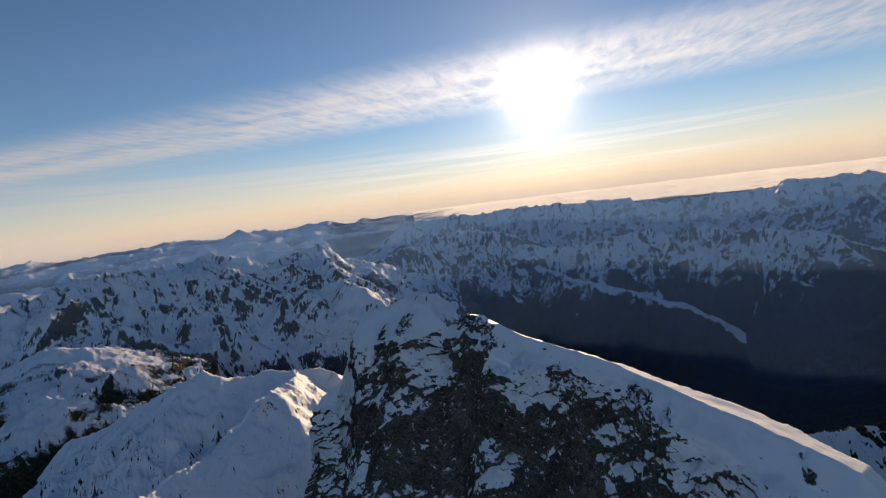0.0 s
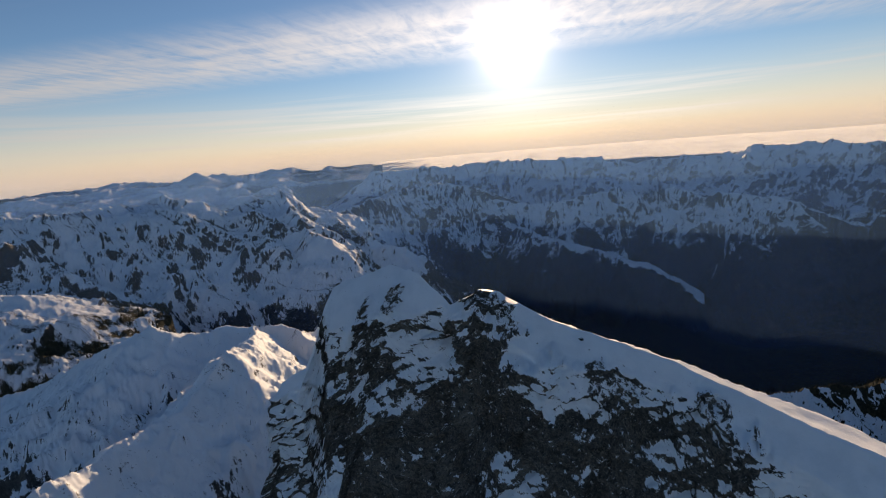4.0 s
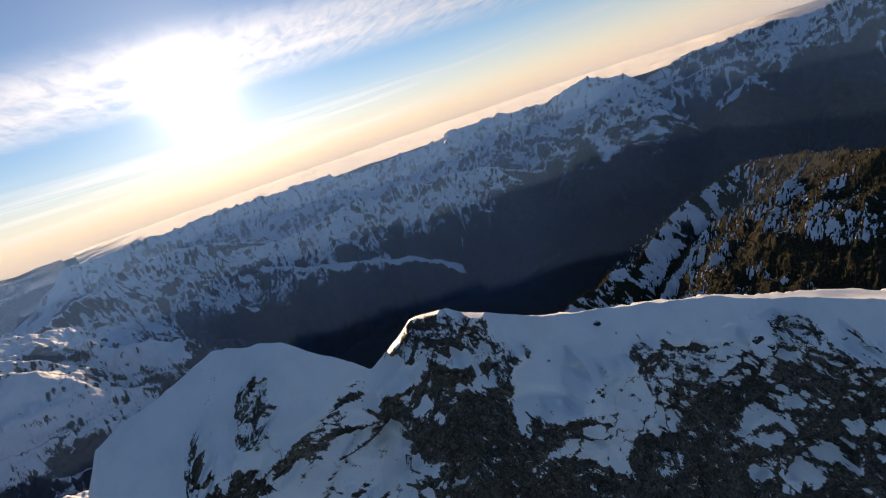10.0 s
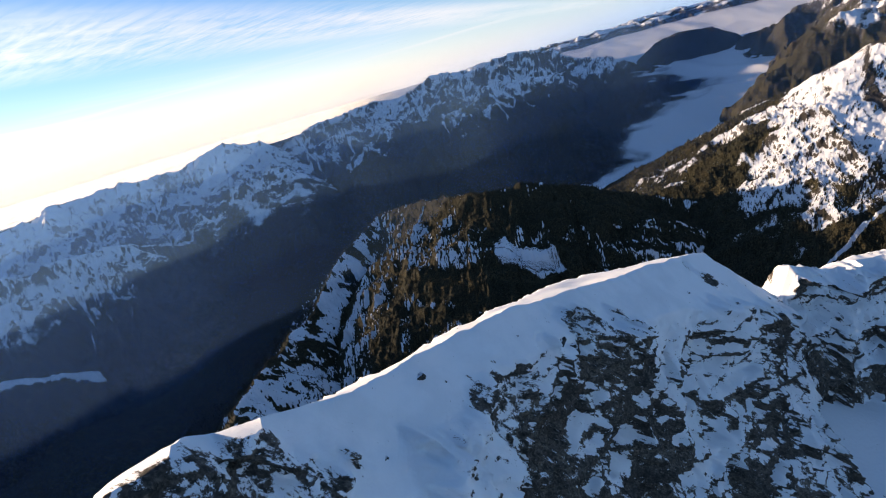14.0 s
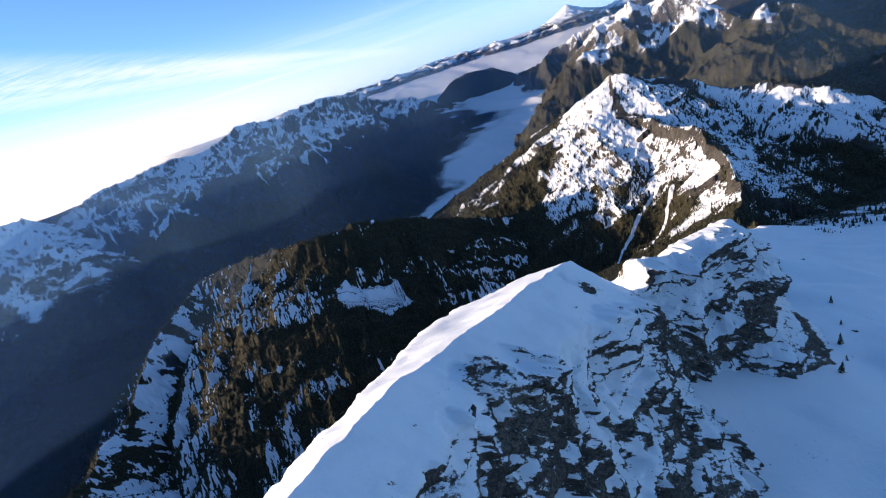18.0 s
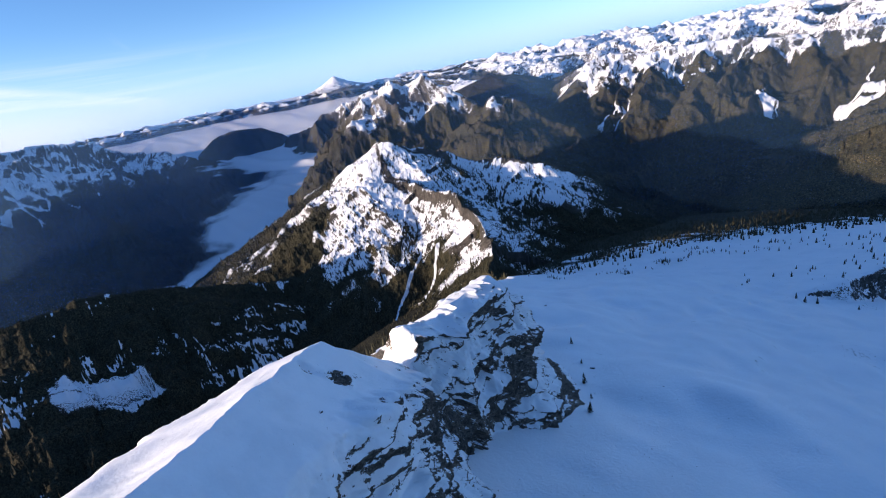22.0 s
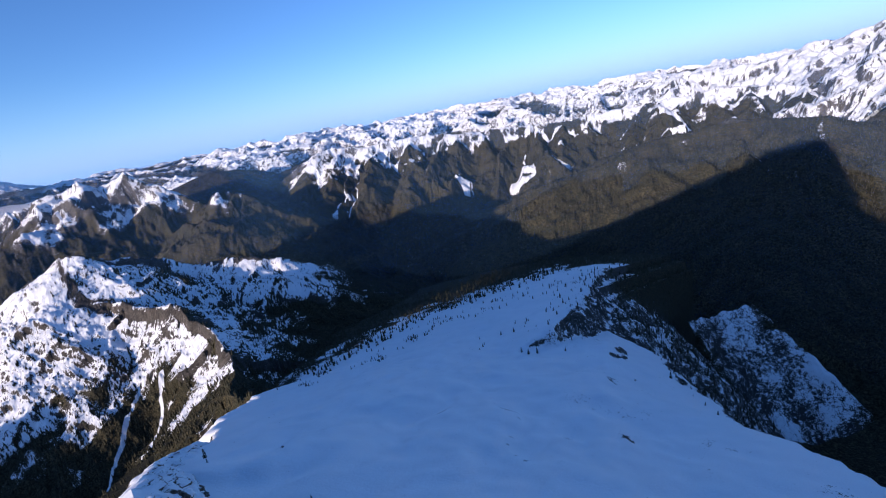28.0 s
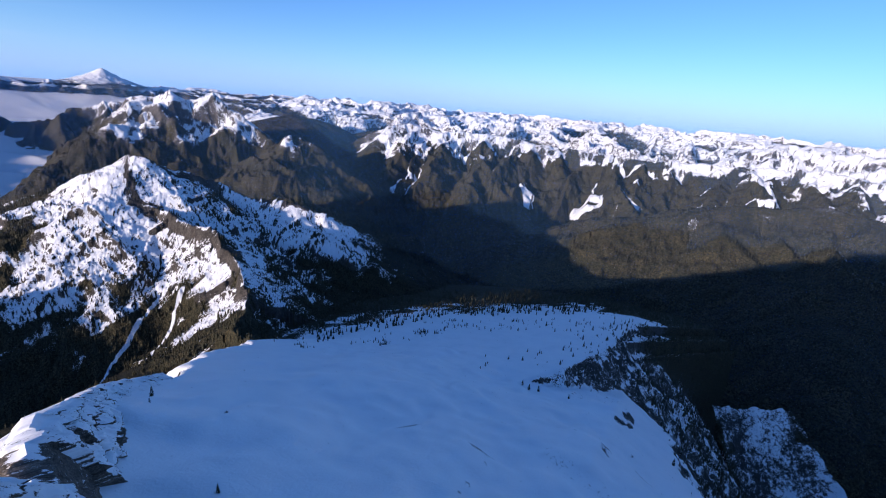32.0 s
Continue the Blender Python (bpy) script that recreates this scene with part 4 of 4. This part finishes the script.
# ---------------------------------------------------------------- the near massif: snow basin below the summit
def outside(X, Y, rim):
    """Distance outside a closed outline; zero inside."""
    inside, d = np.zeros(X.shape, bool), np.full(X.shape, 1e9)
    for (x0, y0), (x1, y1) in zip(rim, rim[1:] + rim[:1]):
        ex, ey = x1 - x0, y1 - y0
        t = np.clip(((X - x0) * ex + (Y - y0) * ey) / (ex * ex + ey * ey), 0, 1)
        d = np.minimum(d, np.hypot(X - x0 - t * ex, Y - y0 - t * ey))
        crosses = ((y0 > Y) != (y1 > Y)) & (X < (x1 - x0) * (Y - y0) / (y1 - y0 + 1e-9) + x0)
        inside ^= crosses
    return np.where(inside, 0.0, d), np.where(inside, d, 0.0)


RIM = [(-42, 186), (-15, 182), (60, 135), (105, 95), (128, 60), (140, 20), (215, 0), (260, -37), (300, -100), (381, -208), (455, -301), (430, -480),
       (352, -650), (210, -720), (75, -830), (92, -640), (66, -540), (-9, -470), (-35, -240), (-70, -60), (-62, 60), (-48, 140)]


def basin_z(X, Y):
    z = -170 + 0.4 * Y
    z = np.where(Y < -250, -270 + 0.39 * (Y + 250), z)
    z = z - 0.22 * np.clip(X - 230, 0, 400) - (0.12 + 0.38 * smooth(-150, -350, Y)) * np.clip(60 - X, 0, 300)
    return z


STEP = 3.0
gx, gy = np.arange(-420, 760, STEP), np.arange(-1150, 420, STEP)
X, Y = np.meshgrid(gx, gy)
wx, wy = 12 * fbm(X / 55, Y / 55, 0, 4, 0.6, 187), 12 * fbm(X / 55, Y / 55, 0, 4, 0.6, 188)
out, deep = outside(X + wx * (Y < -40), Y + wy * (Y < -40), RIM)
Z = basin_z(X, Y) - np.where(Y > 10, 3.5, 0.85) * out ** 0.97
swell = fbm(X / 120, Y / 120, 0, 4, 0.5, 181)
Z = Z + (5.6 * swell + 3.4 * fbm(X / 34 + 0.7 * swell, Y / 44, 0, 3, 0.5, 186)) * smooth(0, 60, deep) + out ** 0.5 * 1.6 * (ridged(X / 60, Y / 60, 0, 5, 0.5, 182) - 0.2)
KNOLL = [(150, -365, -312), (120, -430, -317), (90, -560, -335), (75, -700, -361), (70, -820, -405)]
kz, kw = np.full(X.shape, -1e9), np.zeros(X.shape)
for (x0, y0, z0), (x1, y1, z1) in zip(KNOLL[:-1], KNOLL[1:]):
    ex, ey = x1 - x0, y1 - y0
    t = np.clip(((X - x0) * ex + (Y - y0) * ey) / (ex * ex + ey * ey), 0, 1)
    px, py = X - x0 - t * ex, Y - y0 - t * ey
    d = np.hypot(px, py)
    west = smooth(-6, 6, -px + 0.35 * py)
    z = z0 + t * (z1 - z0) - d * (0.30 + 0.9 * west)
    kw = np.where(z > kz, west, kw)
    kz = np.maximum(kz, z)
kz = kz + (2 + 13 * kw) * (ridged(X / 34, Y / 34, 0, 5, 0.55, 183) - 0.3)
on_knoll = smooth(-1, 5, kz - Z)
Z = np.maximum(Z, kz)
V = np.stack([X, Y, Z], -1)
nz, _ = upness(V)
wob = fbm(X / 40, Y / 40, 0, 4, 0.5, 184)
snow = smooth(0.62, 0.82, nz + 0.08 * wob) * (1 - 0.8 * smooth(60, 260, out + 60 * wob)) + 0.03
wood = np.where(X < 150, 0.85 * smooth(4, 70, out + 22 * wob), smooth(60, 200, out + 50 * wob))
snow = snow * (1 - 0.2 * on_knoll * kw) + 0.28 * on_knoll * kw
wood = np.maximum(wood * (1 - 0.6 * on_knoll * kw), on_knoll * kw * (0.18 + 0.3 * wob))
BASIN = V
tagged(new("snow_basin", grid_mesh("snow_basin", V, {"snow": snow, "wood": wood}, M_SNOW)),
       "wide smooth snowfield in blue shade below the summit", "snowfield", kind="structure")

GULLY = [(-80, -894, -555), (-215, -970, -553), (-176, -743, -724), (-357, -782, -688)]
# a snowy gully below the western flank, corners placed to fit the camera's view
gu, gv = np.meshgrid(np.linspace(0, 1, 90), np.linspace(0, 1, 120))
corner = [np.array(p, float) for p in GULLY]
V = (corner[0] * ((1 - gu) * (1 - gv))[..., None] + corner[1] * (gu * (1 - gv))[..., None] + corner[2] * ((1 - gu) * gv)[..., None] + corner[3] * (gu * gv)[..., None])
rag = fbm(V[..., 0] / 45, V[..., 1] / 45, 0, 4, 0.6, 611)
V[..., 2] += 7 * rag - 26 * np.sin(np.pi * gu) * (0.3 + gv) * 0.6
inside = np.minimum(gu, 1 - gu) + 0.12 * rag + 0.02
snow = 0.52 + 0.25 * rag
gully_thing = tagged(new("snow_gully"), "narrow snowy gully strewn with rubble in deep shade", "gully")
for bit, chosen, text in (("snow_bed", gv < 0.55, "steep snow bed of the upper gully"), ("debris_fan", gv >= 0.55, "rubble and old snow in the lower gully")):
    ob = new(bit, grid_mesh(bit, V, {"snow": snow, "wood": 0.75 * smooth(0.1, -0.02, inside)}, M_SNOW, keep=inside > -0.02, first=chosen))
    ob.parent = gully_thing
    tagged(ob, text)

# ---------------------------------------------------------------- the summit ridge, near the camera
# crest: x, y, z, width of the snow cap towards the basin, width of the snow shoulder on the sunny side
CREST = [(-73, 222, -190, 3, 3), (-70, 212, -135, 3, 4), (-66, 205, -102, 4, 4), (-62, 201, -88, 5, 4), (-52, 200, -83, 6, 4), (-47, 200, -73, 5, 4), (-42, 199, -60, 5, 4), (-37, 198, -51, 8, 5), (-31, 195.5, -48, 11, 5), (-24, 192, -46.3, 12, 5), (-15, 189, -43, 12, 5), (-6, 180, -44.3, 9, 5), (3, 169, -53, 3, 4), (9, 167.5, -49.5, 4, 4), (12, 167, -47.6, 5, 4),
         (18, 164, -49, 9, 4), (24, 160, -52.5, 10, 4), (31, 155.5, -56.5, 10, 4), (45, 149, -60.9, 7, 5), (60, 139, -65.2, 6, 7), (72, 129, -70.6, 8, 14), (83, 119, -75.2, 9, 22), (95, 107, -80, 11, 24), (107, 96, -85.5, 14, 16), (116, 84, -100.5, 9, 6),
         (124, 72, -113, 2, 3), (126.5, 68, -104, 4, 4), (129, 57, -109, 5, 4), (131, 44, -108, 4, 4), (131.5, 31.5, -107, 4, 4), (136, 21, -119, 4, 4), (147, 13, -136, 4, 4), (166, 7, -147, 3, 4), (190, 0, -152, 3, 4), (208, -10, -157, 3, 4), (235, -30, -174, 3, 5), (262, -52, -190, 3, 5), (300, -102, -224, 3, 5)]
crest = np.array(CREST)
seg = np.r_[0, np.cumsum(np.linalg.norm(np.diff(crest[:, :2], axis=0), axis=1))]
S = np.linspace(0, seg[-1], 1150)
tail = seg[[c[:2] for c in CREST].index((131.5, 31.5))]
C = np.stack([np.interp(S, seg, crest[:, k]) for k in range(5)], -1)
C[:, 3] *= 1 + 0.5 * smooth(seg[6], seg[8], S) * smooth(seg[12], seg[11], S)
for k in (3, 4):
    C[:, k] = np.convolve(np.pad(C[:, k], 6, mode="edge"), np.ones(13) / 13, "valid")
tx = np.gradient(np.convolve(np.pad(C[:, 0], 20, mode="reflect", reflect_type="odd"), np.ones(41) / 41, "valid"))
ty = np.gradient(np.convolve(np.pad(C[:, 1], 20, mode="reflect", reflect_type="odd"), np.ones(41) / 41, "valid"))
tl = np.hypot(tx, ty)
inx, iny = ty / tl, -tx / tl            # towards the basin
flip = np.where(inx * (20 - C[:, 0]) + iny * (60 - C[:, 1]) > 0, 1, -1)
inx, iny = inx * flip, iny * flip
NI, NO = 330, 90
U = np.r_[-np.linspace(1, 0, NO, endpoint=False), np.linspace(0, 1, NI)]
off, drop = np.zeros((len(S), len(U))), np.zeros((len(S), len(U)))
for i in range(len(S)):
    cap, cap_out = C[i, 3], C[i, 4]
    base = 95.0
    wall = cap * 0.78 + np.interp(S[i], (tail, tail + 30, tail + 60), (30 + 6 * math.sin(S[i] * 0.05), 18, 5))
    pi_off, pi_drop = [0, cap, cap + 6, cap + 22, cap + 58], [0, cap * 0.78, wall, wall + 26, wall + 70]
    lean = np.interp(S[i], (seg[12], seg[17]), (1.25, 0.36))
    po_off, po_drop = [0, cap_out, cap_out + 7, cap_out + 30], [0, cap_out * lean, cap_out * lean + 12, cap_out * lean + 85]
    li = np.r_[0, np.cumsum(np.hypot(np.diff(pi_off), np.diff(pi_drop)))]
    lo = np.r_[0, np.cumsum(np.hypot(np.diff(po_off), np.diff(po_drop)))]
    inn = U >= 0
    off[i, inn], drop[i, inn] = np.interp(U[inn] * li[-1], li, pi_off), np.interp(U[inn] * li[-1], li, pi_drop)
    off[i, ~inn], drop[i, ~inn] = -np.interp(-U[~inn] * lo[-1], lo, po_off), np.interp(-U[~inn] * lo[-1], lo, po_drop)
X = C[:, :1] + inx[:, None] * off
Y = C[:, 1:2] + iny[:, None] * off
Z = C[:, 2:3] - drop
SS = S[:, None] + 0 * off
capw = np.where(off >= 0, C[:, 3:4], C[:, 4:5])
true_drop = drop
level = drop - C[:, 2:3] - 45
rocky = smooth(0.72, 1.0, np.abs(off) / capw + 0.36 * fbm(SS / 9, drop / 8, 0, 5, 0.6, 191))
outcrop = 0 * rocky
# bare outcrops close under the crest: way along, drop, half length, half height
for cs, cd, hs, hd in ((seg[14] + 7, 3.0, 10, 4.5), (seg[12] - 18, 7, 4, 3), (seg[12] - 30, 10, 4, 3), (seg[18] + 2, 9, 7, 5), (seg[20] - 4, 8, 8, 6), (seg[22] + 6, 4, 3, 3)):
    spot = np.hypot((SS - cs) / hs, (drop - cd - 0.25 * (SS - cs)) / hd) + 0.5 * fbm(SS / 4, drop / 4, 0, 3, 0.5, 190)
    outcrop = np.maximum(outcrop, np.where(off >= 0, smooth(1.1, 0.8, spot), 0))
rocky = np.maximum(rocky, outcrop)
# the crag breaks through its snow right up to the crest
rocky = np.maximum(rocky, smooth(seg[24], seg[25], SS) * smooth(0.0, 0.3, fbm(SS / 7, off / 6, 0, 4, 0.6, 210) + 0.12))
strata = level - 0.3 * SS + 3.5 * fbm(SS / 16, level / 16, 0, 3, 0.5, 195)
big = ridged(SS / 22, level / 26, 0, 3, 0.5, 192) * np.where(off >= 0, 4.2, 1.6)
warp = 2.5 * fbm(SS / 8, level / 8, 0, 3, 0.5, 203)
mid = ridged(SS / 9, level / 8, 0, 4, 0.58, 193) * 1.3 + blocks((SS + warp) / 8.0 + level / 21, (level + warp) / 6.5 + SS / 30, 301) * 1.7
small = blocks((SS + warp) / 2.9 + level / 9, (level - warp) / 2.6, 311) * 0.6 + ridged(SS / 1.6, level / 1.4, 0, 2, 0.6, 194) * 0.25 + blocks(SS / 1.25 + level / 5, level / 1.0 + 0.3 * SS, 321) * 0.24
small = small * np.interp(SS, (0, tail, tail + 60), (1, 1, 0.6))
ledge = ((strata / 13.0) % 1.0 - 0.5) * 2.2 * smooth(-0.1, 0.6, vnoise(SS / 17, level / 20, 0, 196))
shelf = ((strata / 4.4 + 0.35 * vnoise(SS / 12, level / 12, 0, 208)) % 1.0 - 0.5) * 0.75 * smooth(-0.4, 0.3, vnoise(SS / 10, level / 13, 0, 209))
push = rocky * (big + mid + small + ledge + shelf) * np.where(off >= 0, 1.0, 0.3)
cleft = np.exp(-((SS - seg[12]) / 2.6) ** 2) * smooth(3, 12, drop) * 5.0
push = push - np.where(off >= 0, cleft, 0)
sgn = np.where(off >= 0, 1.0, -1.0)
X, Y = X + inx[:, None] * push * sgn, Y + iny[:, None] * push * sgn
Z = Z + (1 - rocky) * 0.5 * fbm(SS / 10, off / 10, 0, 3, 0.5, 197) + 0.2 * fbm(SS / 3.6, off * 0, 0, 4, 0.6, 198) * np.exp(-np.abs(off) / 2.5) + rocky * 0.5 * small
V = np.stack([X, Y, Z], -1)
nz, nrm = upness(V)
facing = nrm[..., 2] * np.sign(np.median(nrm[..., 2]))
nz = np.where(facing > 0, nz, -nz)



def blurred(F, k):
    """A box blur over a grid, k each way."""
    for axis in (0, 1):
        P = np.cumsum(np.pad(F, [(k + 1, k) if a == axis else (0, 0) for a in (0, 1)], mode="edge"), axis=axis)
        F = (np.take(P, range(2 * k + 1, P.shape[axis]), axis) - np.take(P, range(0, P.shape[axis] - 2 * k - 1), axis)) / (2 * k + 1)
    return F


nz = 0.35 * blurred(nz, 3) + 0.35 * blurred(nz, 1) + 0.3 * nz
wob = fbm(SS / 6, strata / 4, 0, 4, 0.55, 199)
zones = vnoise(SS / 19, level / 13, 0, 205) + 0.6 * vnoise(SS / 9, level / 7, 0, 206)
tone = nz * 0.8 - 0.3 * smooth(10, 36, drop) + 0.13 * wob + 0.34 * zones + 0.08 * fbm(SS / 3.5, level / 3.5, 0, 3, 0.6, 207)
tone = tone - 0.19 * smooth(6, 14, drop) * smooth(seg[11], seg[13], SS) * smooth(seg[22], seg[19], SS)
bare = (rocky > 0.5) & (off >= 0) & (drop < 75)
cut = np.quantile(tone[bare], 0.62)
snow = 0.02 + 0.96 * smooth(cut - 0.17, cut + 0.17, tone)
snow = snow * rocky + (1 - rocky) * (1.35 + 0.2 * zones)
snow = snow - 0.5 * outcrop + 0.28 * (off < 0) * smooth(seg[26], seg[24], SS)
V_RIDGE = V
flow = np.stack([SS, drop + 0.05 * SS, 0 * SS], -1)

ridge_thing = tagged(new("summit_ridge"), "jagged rock summit ridge plastered with wind-blown snow", "mountain ridge")
cuts = [0, int(np.searchsorted(S, seg[12])), int(np.searchsorted(S, seg[25])), len(S) - 1]
for (i0, i1), nm in zip(zip(cuts[:-1], cuts[1:]), ("tower", "shoulder", "crag")):
    for j0, j1, side_name, text in ((NO, len(U) - 1, "face", "steep dark rock face with snow on its ledges"), (0, NO, "back", "snow slope on the sunny side")):
        cut = (slice(i0, i1 + 1), slice(j0, j1 + 1))
        ob = new(nm + "_" + side_name, grid_mesh(nm + "_" + side_name, V[cut], {"snow": snow[cut], "wood": 0 * snow[cut]}, M_CLIFF, flow=flow[cut]))
        ob.parent = ridge_thing
        tagged(ob, text)


# ---------------------------------------------------------------- conifers on the snow
def part(name, bm, material, parent, label=""):
    me = bpy.data.meshes.new(name)
    bm.to_mesh(me)
    bm.free()
    me.materials.append(material)
    ob = new(name, me)
    ob.parent = parent
    return tagged(ob, label)


def conifer(height, seed, lean=0.0):
    """A stunted mountain conifer: tapered trunk, ragged tiers of drooping boughs, snow caught on some."""
    rnd = random.Random(seed)
    tree = tagged(new("conifer"), "small dark mountain conifer standing in deep snow", "tree", "conifers on the snowfield")
    bm = bmesh.new()
    bmesh.ops.create_cone(bm, segments=7, radius1=height * 0.03, radius2=height * 0.006, depth=height * 0.96)
    bmesh.ops.translate(bm, verts=bm.verts, vec=(0, 0, height * 0.46))
    part("trunk", bm, M_BARK, tree)
    crown, caps = bmesh.new(), bmesh.new()
    tiers = 8
    for k in range(tiers):
        f = k / tiers
        z, rad = height * (0.1 + 0.8 * f), height * (0.19 * (1 - f) ** 0.8 + 0.02)
        n = 9
        for mesh, lift, shrink, chance in ((crown, 0.0, 1.0, 1.0), (caps, 0.05, 0.8, 0.28)):
            for i in range(n):
                if rnd.random() > chance:
                    continue
                a = 2 * math.pi * (i + rnd.random() * 0.7) / n
                r = rad * shrink * rnd.uniform(0.65, 1.25)
                wide = 0.42
                tip = (r * math.cos(a), r * math.sin(a), z - height * 0.05 + height * lift * 0.4)
                left = (r * 0.55 * math.cos(a - wide), r * 0.55 * math.sin(a - wide), z + height * lift * 0.4)
                right = (r * 0.55 * math.cos(a + wide), r * 0.55 * math.sin(a + wide), z + height * lift * 0.4)
                top = (0, 0, z + height * (0.10 + lift * 0.4))
                low = (r * 0.4 * math.cos(a), r * 0.4 * math.sin(a), z - height * 0.035 + height * lift * 0.3)
                vs = [mesh.verts.new(p) for p in (tip, left, right, top, low)]
                for tri in ((0, 1, 3), (2, 0, 3), (1, 0, 4), (0, 2, 4)):
                    mesh.faces.new([vs[j] for j in tri])
    part("crown", crown, M_NEEDLE, tree)
    part("snow_load", caps, M_LOOSE_SNOW, tree, "snow lying on the boughs")
    return tree


def ground_at(x, y):
    """Height of the snowfield's surface at a place."""
    i, j = (y - gy[0]) / STEP, (x - gx[0]) / STEP
    a, b = int(i), int(j)
    u, v = i - a, j - b
    G = BASIN[..., 2]
    return (G[a, b] * (1 - u) * (1 - v) + G[a + 1, b] * u * (1 - v) + G[a, b + 1] * (1 - u) * v + G[a + 1, b + 1] * u * v)


rt = random.Random(5)
kinds = [conifer(h, 40 + i) for i, h in enumerate((5.0, 6.5, 8.0, 4.0, 7.0))]
spots = []
# along the far edge of the snowfield, and thicker towards the drop
EDGE = [(470, -300), (440, -380), (415, -470), (370, -600), (300, -660), (210, -700), (120, -740)]
while len(spots) < 210:
    k = rt.randrange(len(EDGE) - 1)
    f = rt.random()
    x = EDGE[k][0] * (1 - f) + EDGE[k + 1][0] * f - abs(rt.gauss(0, 34)) * 0.9 + rt.uniform(-8, 14)
    y = EDGE[k][1] * (1 - f) + EDGE[k + 1][1] * f + abs(rt.gauss(0, 40)) * (0.2 + k / 5) + rt.uniform(-10, 8)
    for q in range(rt.choice((1, 1, 2, 4, 7))):
        spots.append((x + rt.gauss(0, 7), y + rt.gauss(0, 7)))
# up the snow ramp and over the knoll
while len(spots) < 285:
    f = rt.random()
    x, y = 150 - 80 * f + rt.gauss(12, 26), -370 - 440 * f + rt.gauss(0, 22)
    spots.append((x, y))
WEST = [(-35, -240), (-20, -360), (-9, -470), (40, -520), (66, -540), (85, -640), (80, -760)]
for q in range(70):
    k, f = rt.randrange(len(WEST) - 1), rt.random()
    spots.append((WEST[k][0] * (1 - f) + WEST[k + 1][0] * f + rt.gauss(0, 9), WEST[k][1] * (1 - f) + WEST[k + 1][1] * f + rt.gauss(0, 9)))
for x, y in ((119, 1), (127, -6), (140, -22), (154, -34), (112, 12), (238, -60), (247, -66)):
    spots.append((x, y))
for i, (x, y) in enumerate(spots):
    m = pose(x, y, ground_at(x, y) - 0.25, rt.uniform(-4, 4), rt.uniform(-4, 4), rt.uniform(0, 360)) @ Matrix.Scale(rt.uniform(0.35, 1.0) + 0.6 * rt.random() ** 4, 4)
    if i < len(kinds):
        kinds[i].matrix_basis = m
    else:
        src = kinds[i % len(kinds)]
        c = copy_thing(src, m)
        c.scale = m.to_scale()

# woods hanging below the rim and round the knoll
gxx, gyy = np.meshgrid(gx, gy)
rim_out, _ = outside(gxx, gyy, RIM)
wood_w = smooth(12, 60, rim_out) * smooth(420, 250, rim_out) * (gyy < 10)
P = scatter(BASIN, wood_w, 6000, 401)
cone_forest("conifer_forest", "dense dark conifers hanging below the snowfield's rim", P - [0, 0, 0.5], np.random.RandomState(402).uniform(5, 11, len(P)), 403)
P = scatter(BASIN, on_knoll * kw + 0.002 * on_knoll, 1100, 411)
cone_forest("conifer_forest", "small dark conifers on the rocky knoll", P - [0, 0, 0.5], np.random.RandomState(412).uniform(2, 6, len(P)), 413)


# ---------------------------------------------------------------- rocks standing out of the snow
def boulder(size, seed):
    """A broken block of rock with a cap of snow."""
    rnd = random.Random(seed)
    rock = tagged(new("rock"), "dark broken rock poking out of the snow", "rock", "rocks in the snow")
    bm = bmesh.new()
    bmesh.ops.create_icosphere(bm, subdivisions=2, radius=1)
    sx, sy, sz = size * rnd.uniform(0.7, 1.3), size * rnd.uniform(0.4, 0.8), size * rnd.uniform(0.4, 0.8)
    for v in bm.verts:
        d = 1 + 0.7 * noise.noise(v.co * 1.3 + Vector((seed, 0, 0))) + 0.4 * noise.noise(v.co * 3.1 + Vector((0, seed, 0)))
        q = v.co * d
        q = Vector([round(c * 3.2) / 3.2 * 0.5 + c * 0.5 for c in q])
        v.co = (q.x * sx, q.y * sy, q.z * sz)
    cap = bm.copy()
    part("block", bm, M_BOULDER, rock)
    bm = cap
    for v in bm.verts:
        v.co = (v.co.x * 0.72, v.co.y * 0.72, max(v.co.z, 0.55 * sz) + 0.06 * sz)
    part("snow_cap", bm, M_LOOSE_SNOW, rock, "rounded cap of snow")
    return rock


rocks = [boulder(s, 70 + i) for i, s in enumerate((0.7, 1.0, 0.5, 1.2))]
places = []
for k in range(70):      # over the snow cap of the ridge
    i = rt.randrange(40, len(S) - 40)
    j = NO + int(rt.uniform(4, 75))
    if rocky[i, j] < 0.4:
        places.append(tuple(V_RIDGE[i, j]))
for k in range(34):      # along the sunny rim of the snowfield
    f = rt.random()
    x, y = 190 + 120 * f + rt.gauss(0, 5), -2 - 108 * f ** 1.3 + rt.gauss(-4, 5)
    places.append((x, y, ground_at(x, y)))
for x, y in ((121, -3), (150, -60), (203, -74), (215, -80), (168, -48), (128, -14), (133, -20), (260, -95), (300, -160), (100, 60), (118, 20)):
    places.append((x, y, ground_at(x, y)))
for i, (x, y, z) in enumerate(places):
    m = pose(x, y, z - 0.3, rt.uniform(-15, 15), rt.uniform(-15, 15), rt.uniform(0, 360)) @ Matrix.Scale(rt.uniform(0.5, 1.2), 4)
    if i < len(rocks):
        rocks[i].matrix_basis = m
    else:
        c = copy_thing(rocks[i % len(rocks)], m)
        c.scale = m.to_scale()
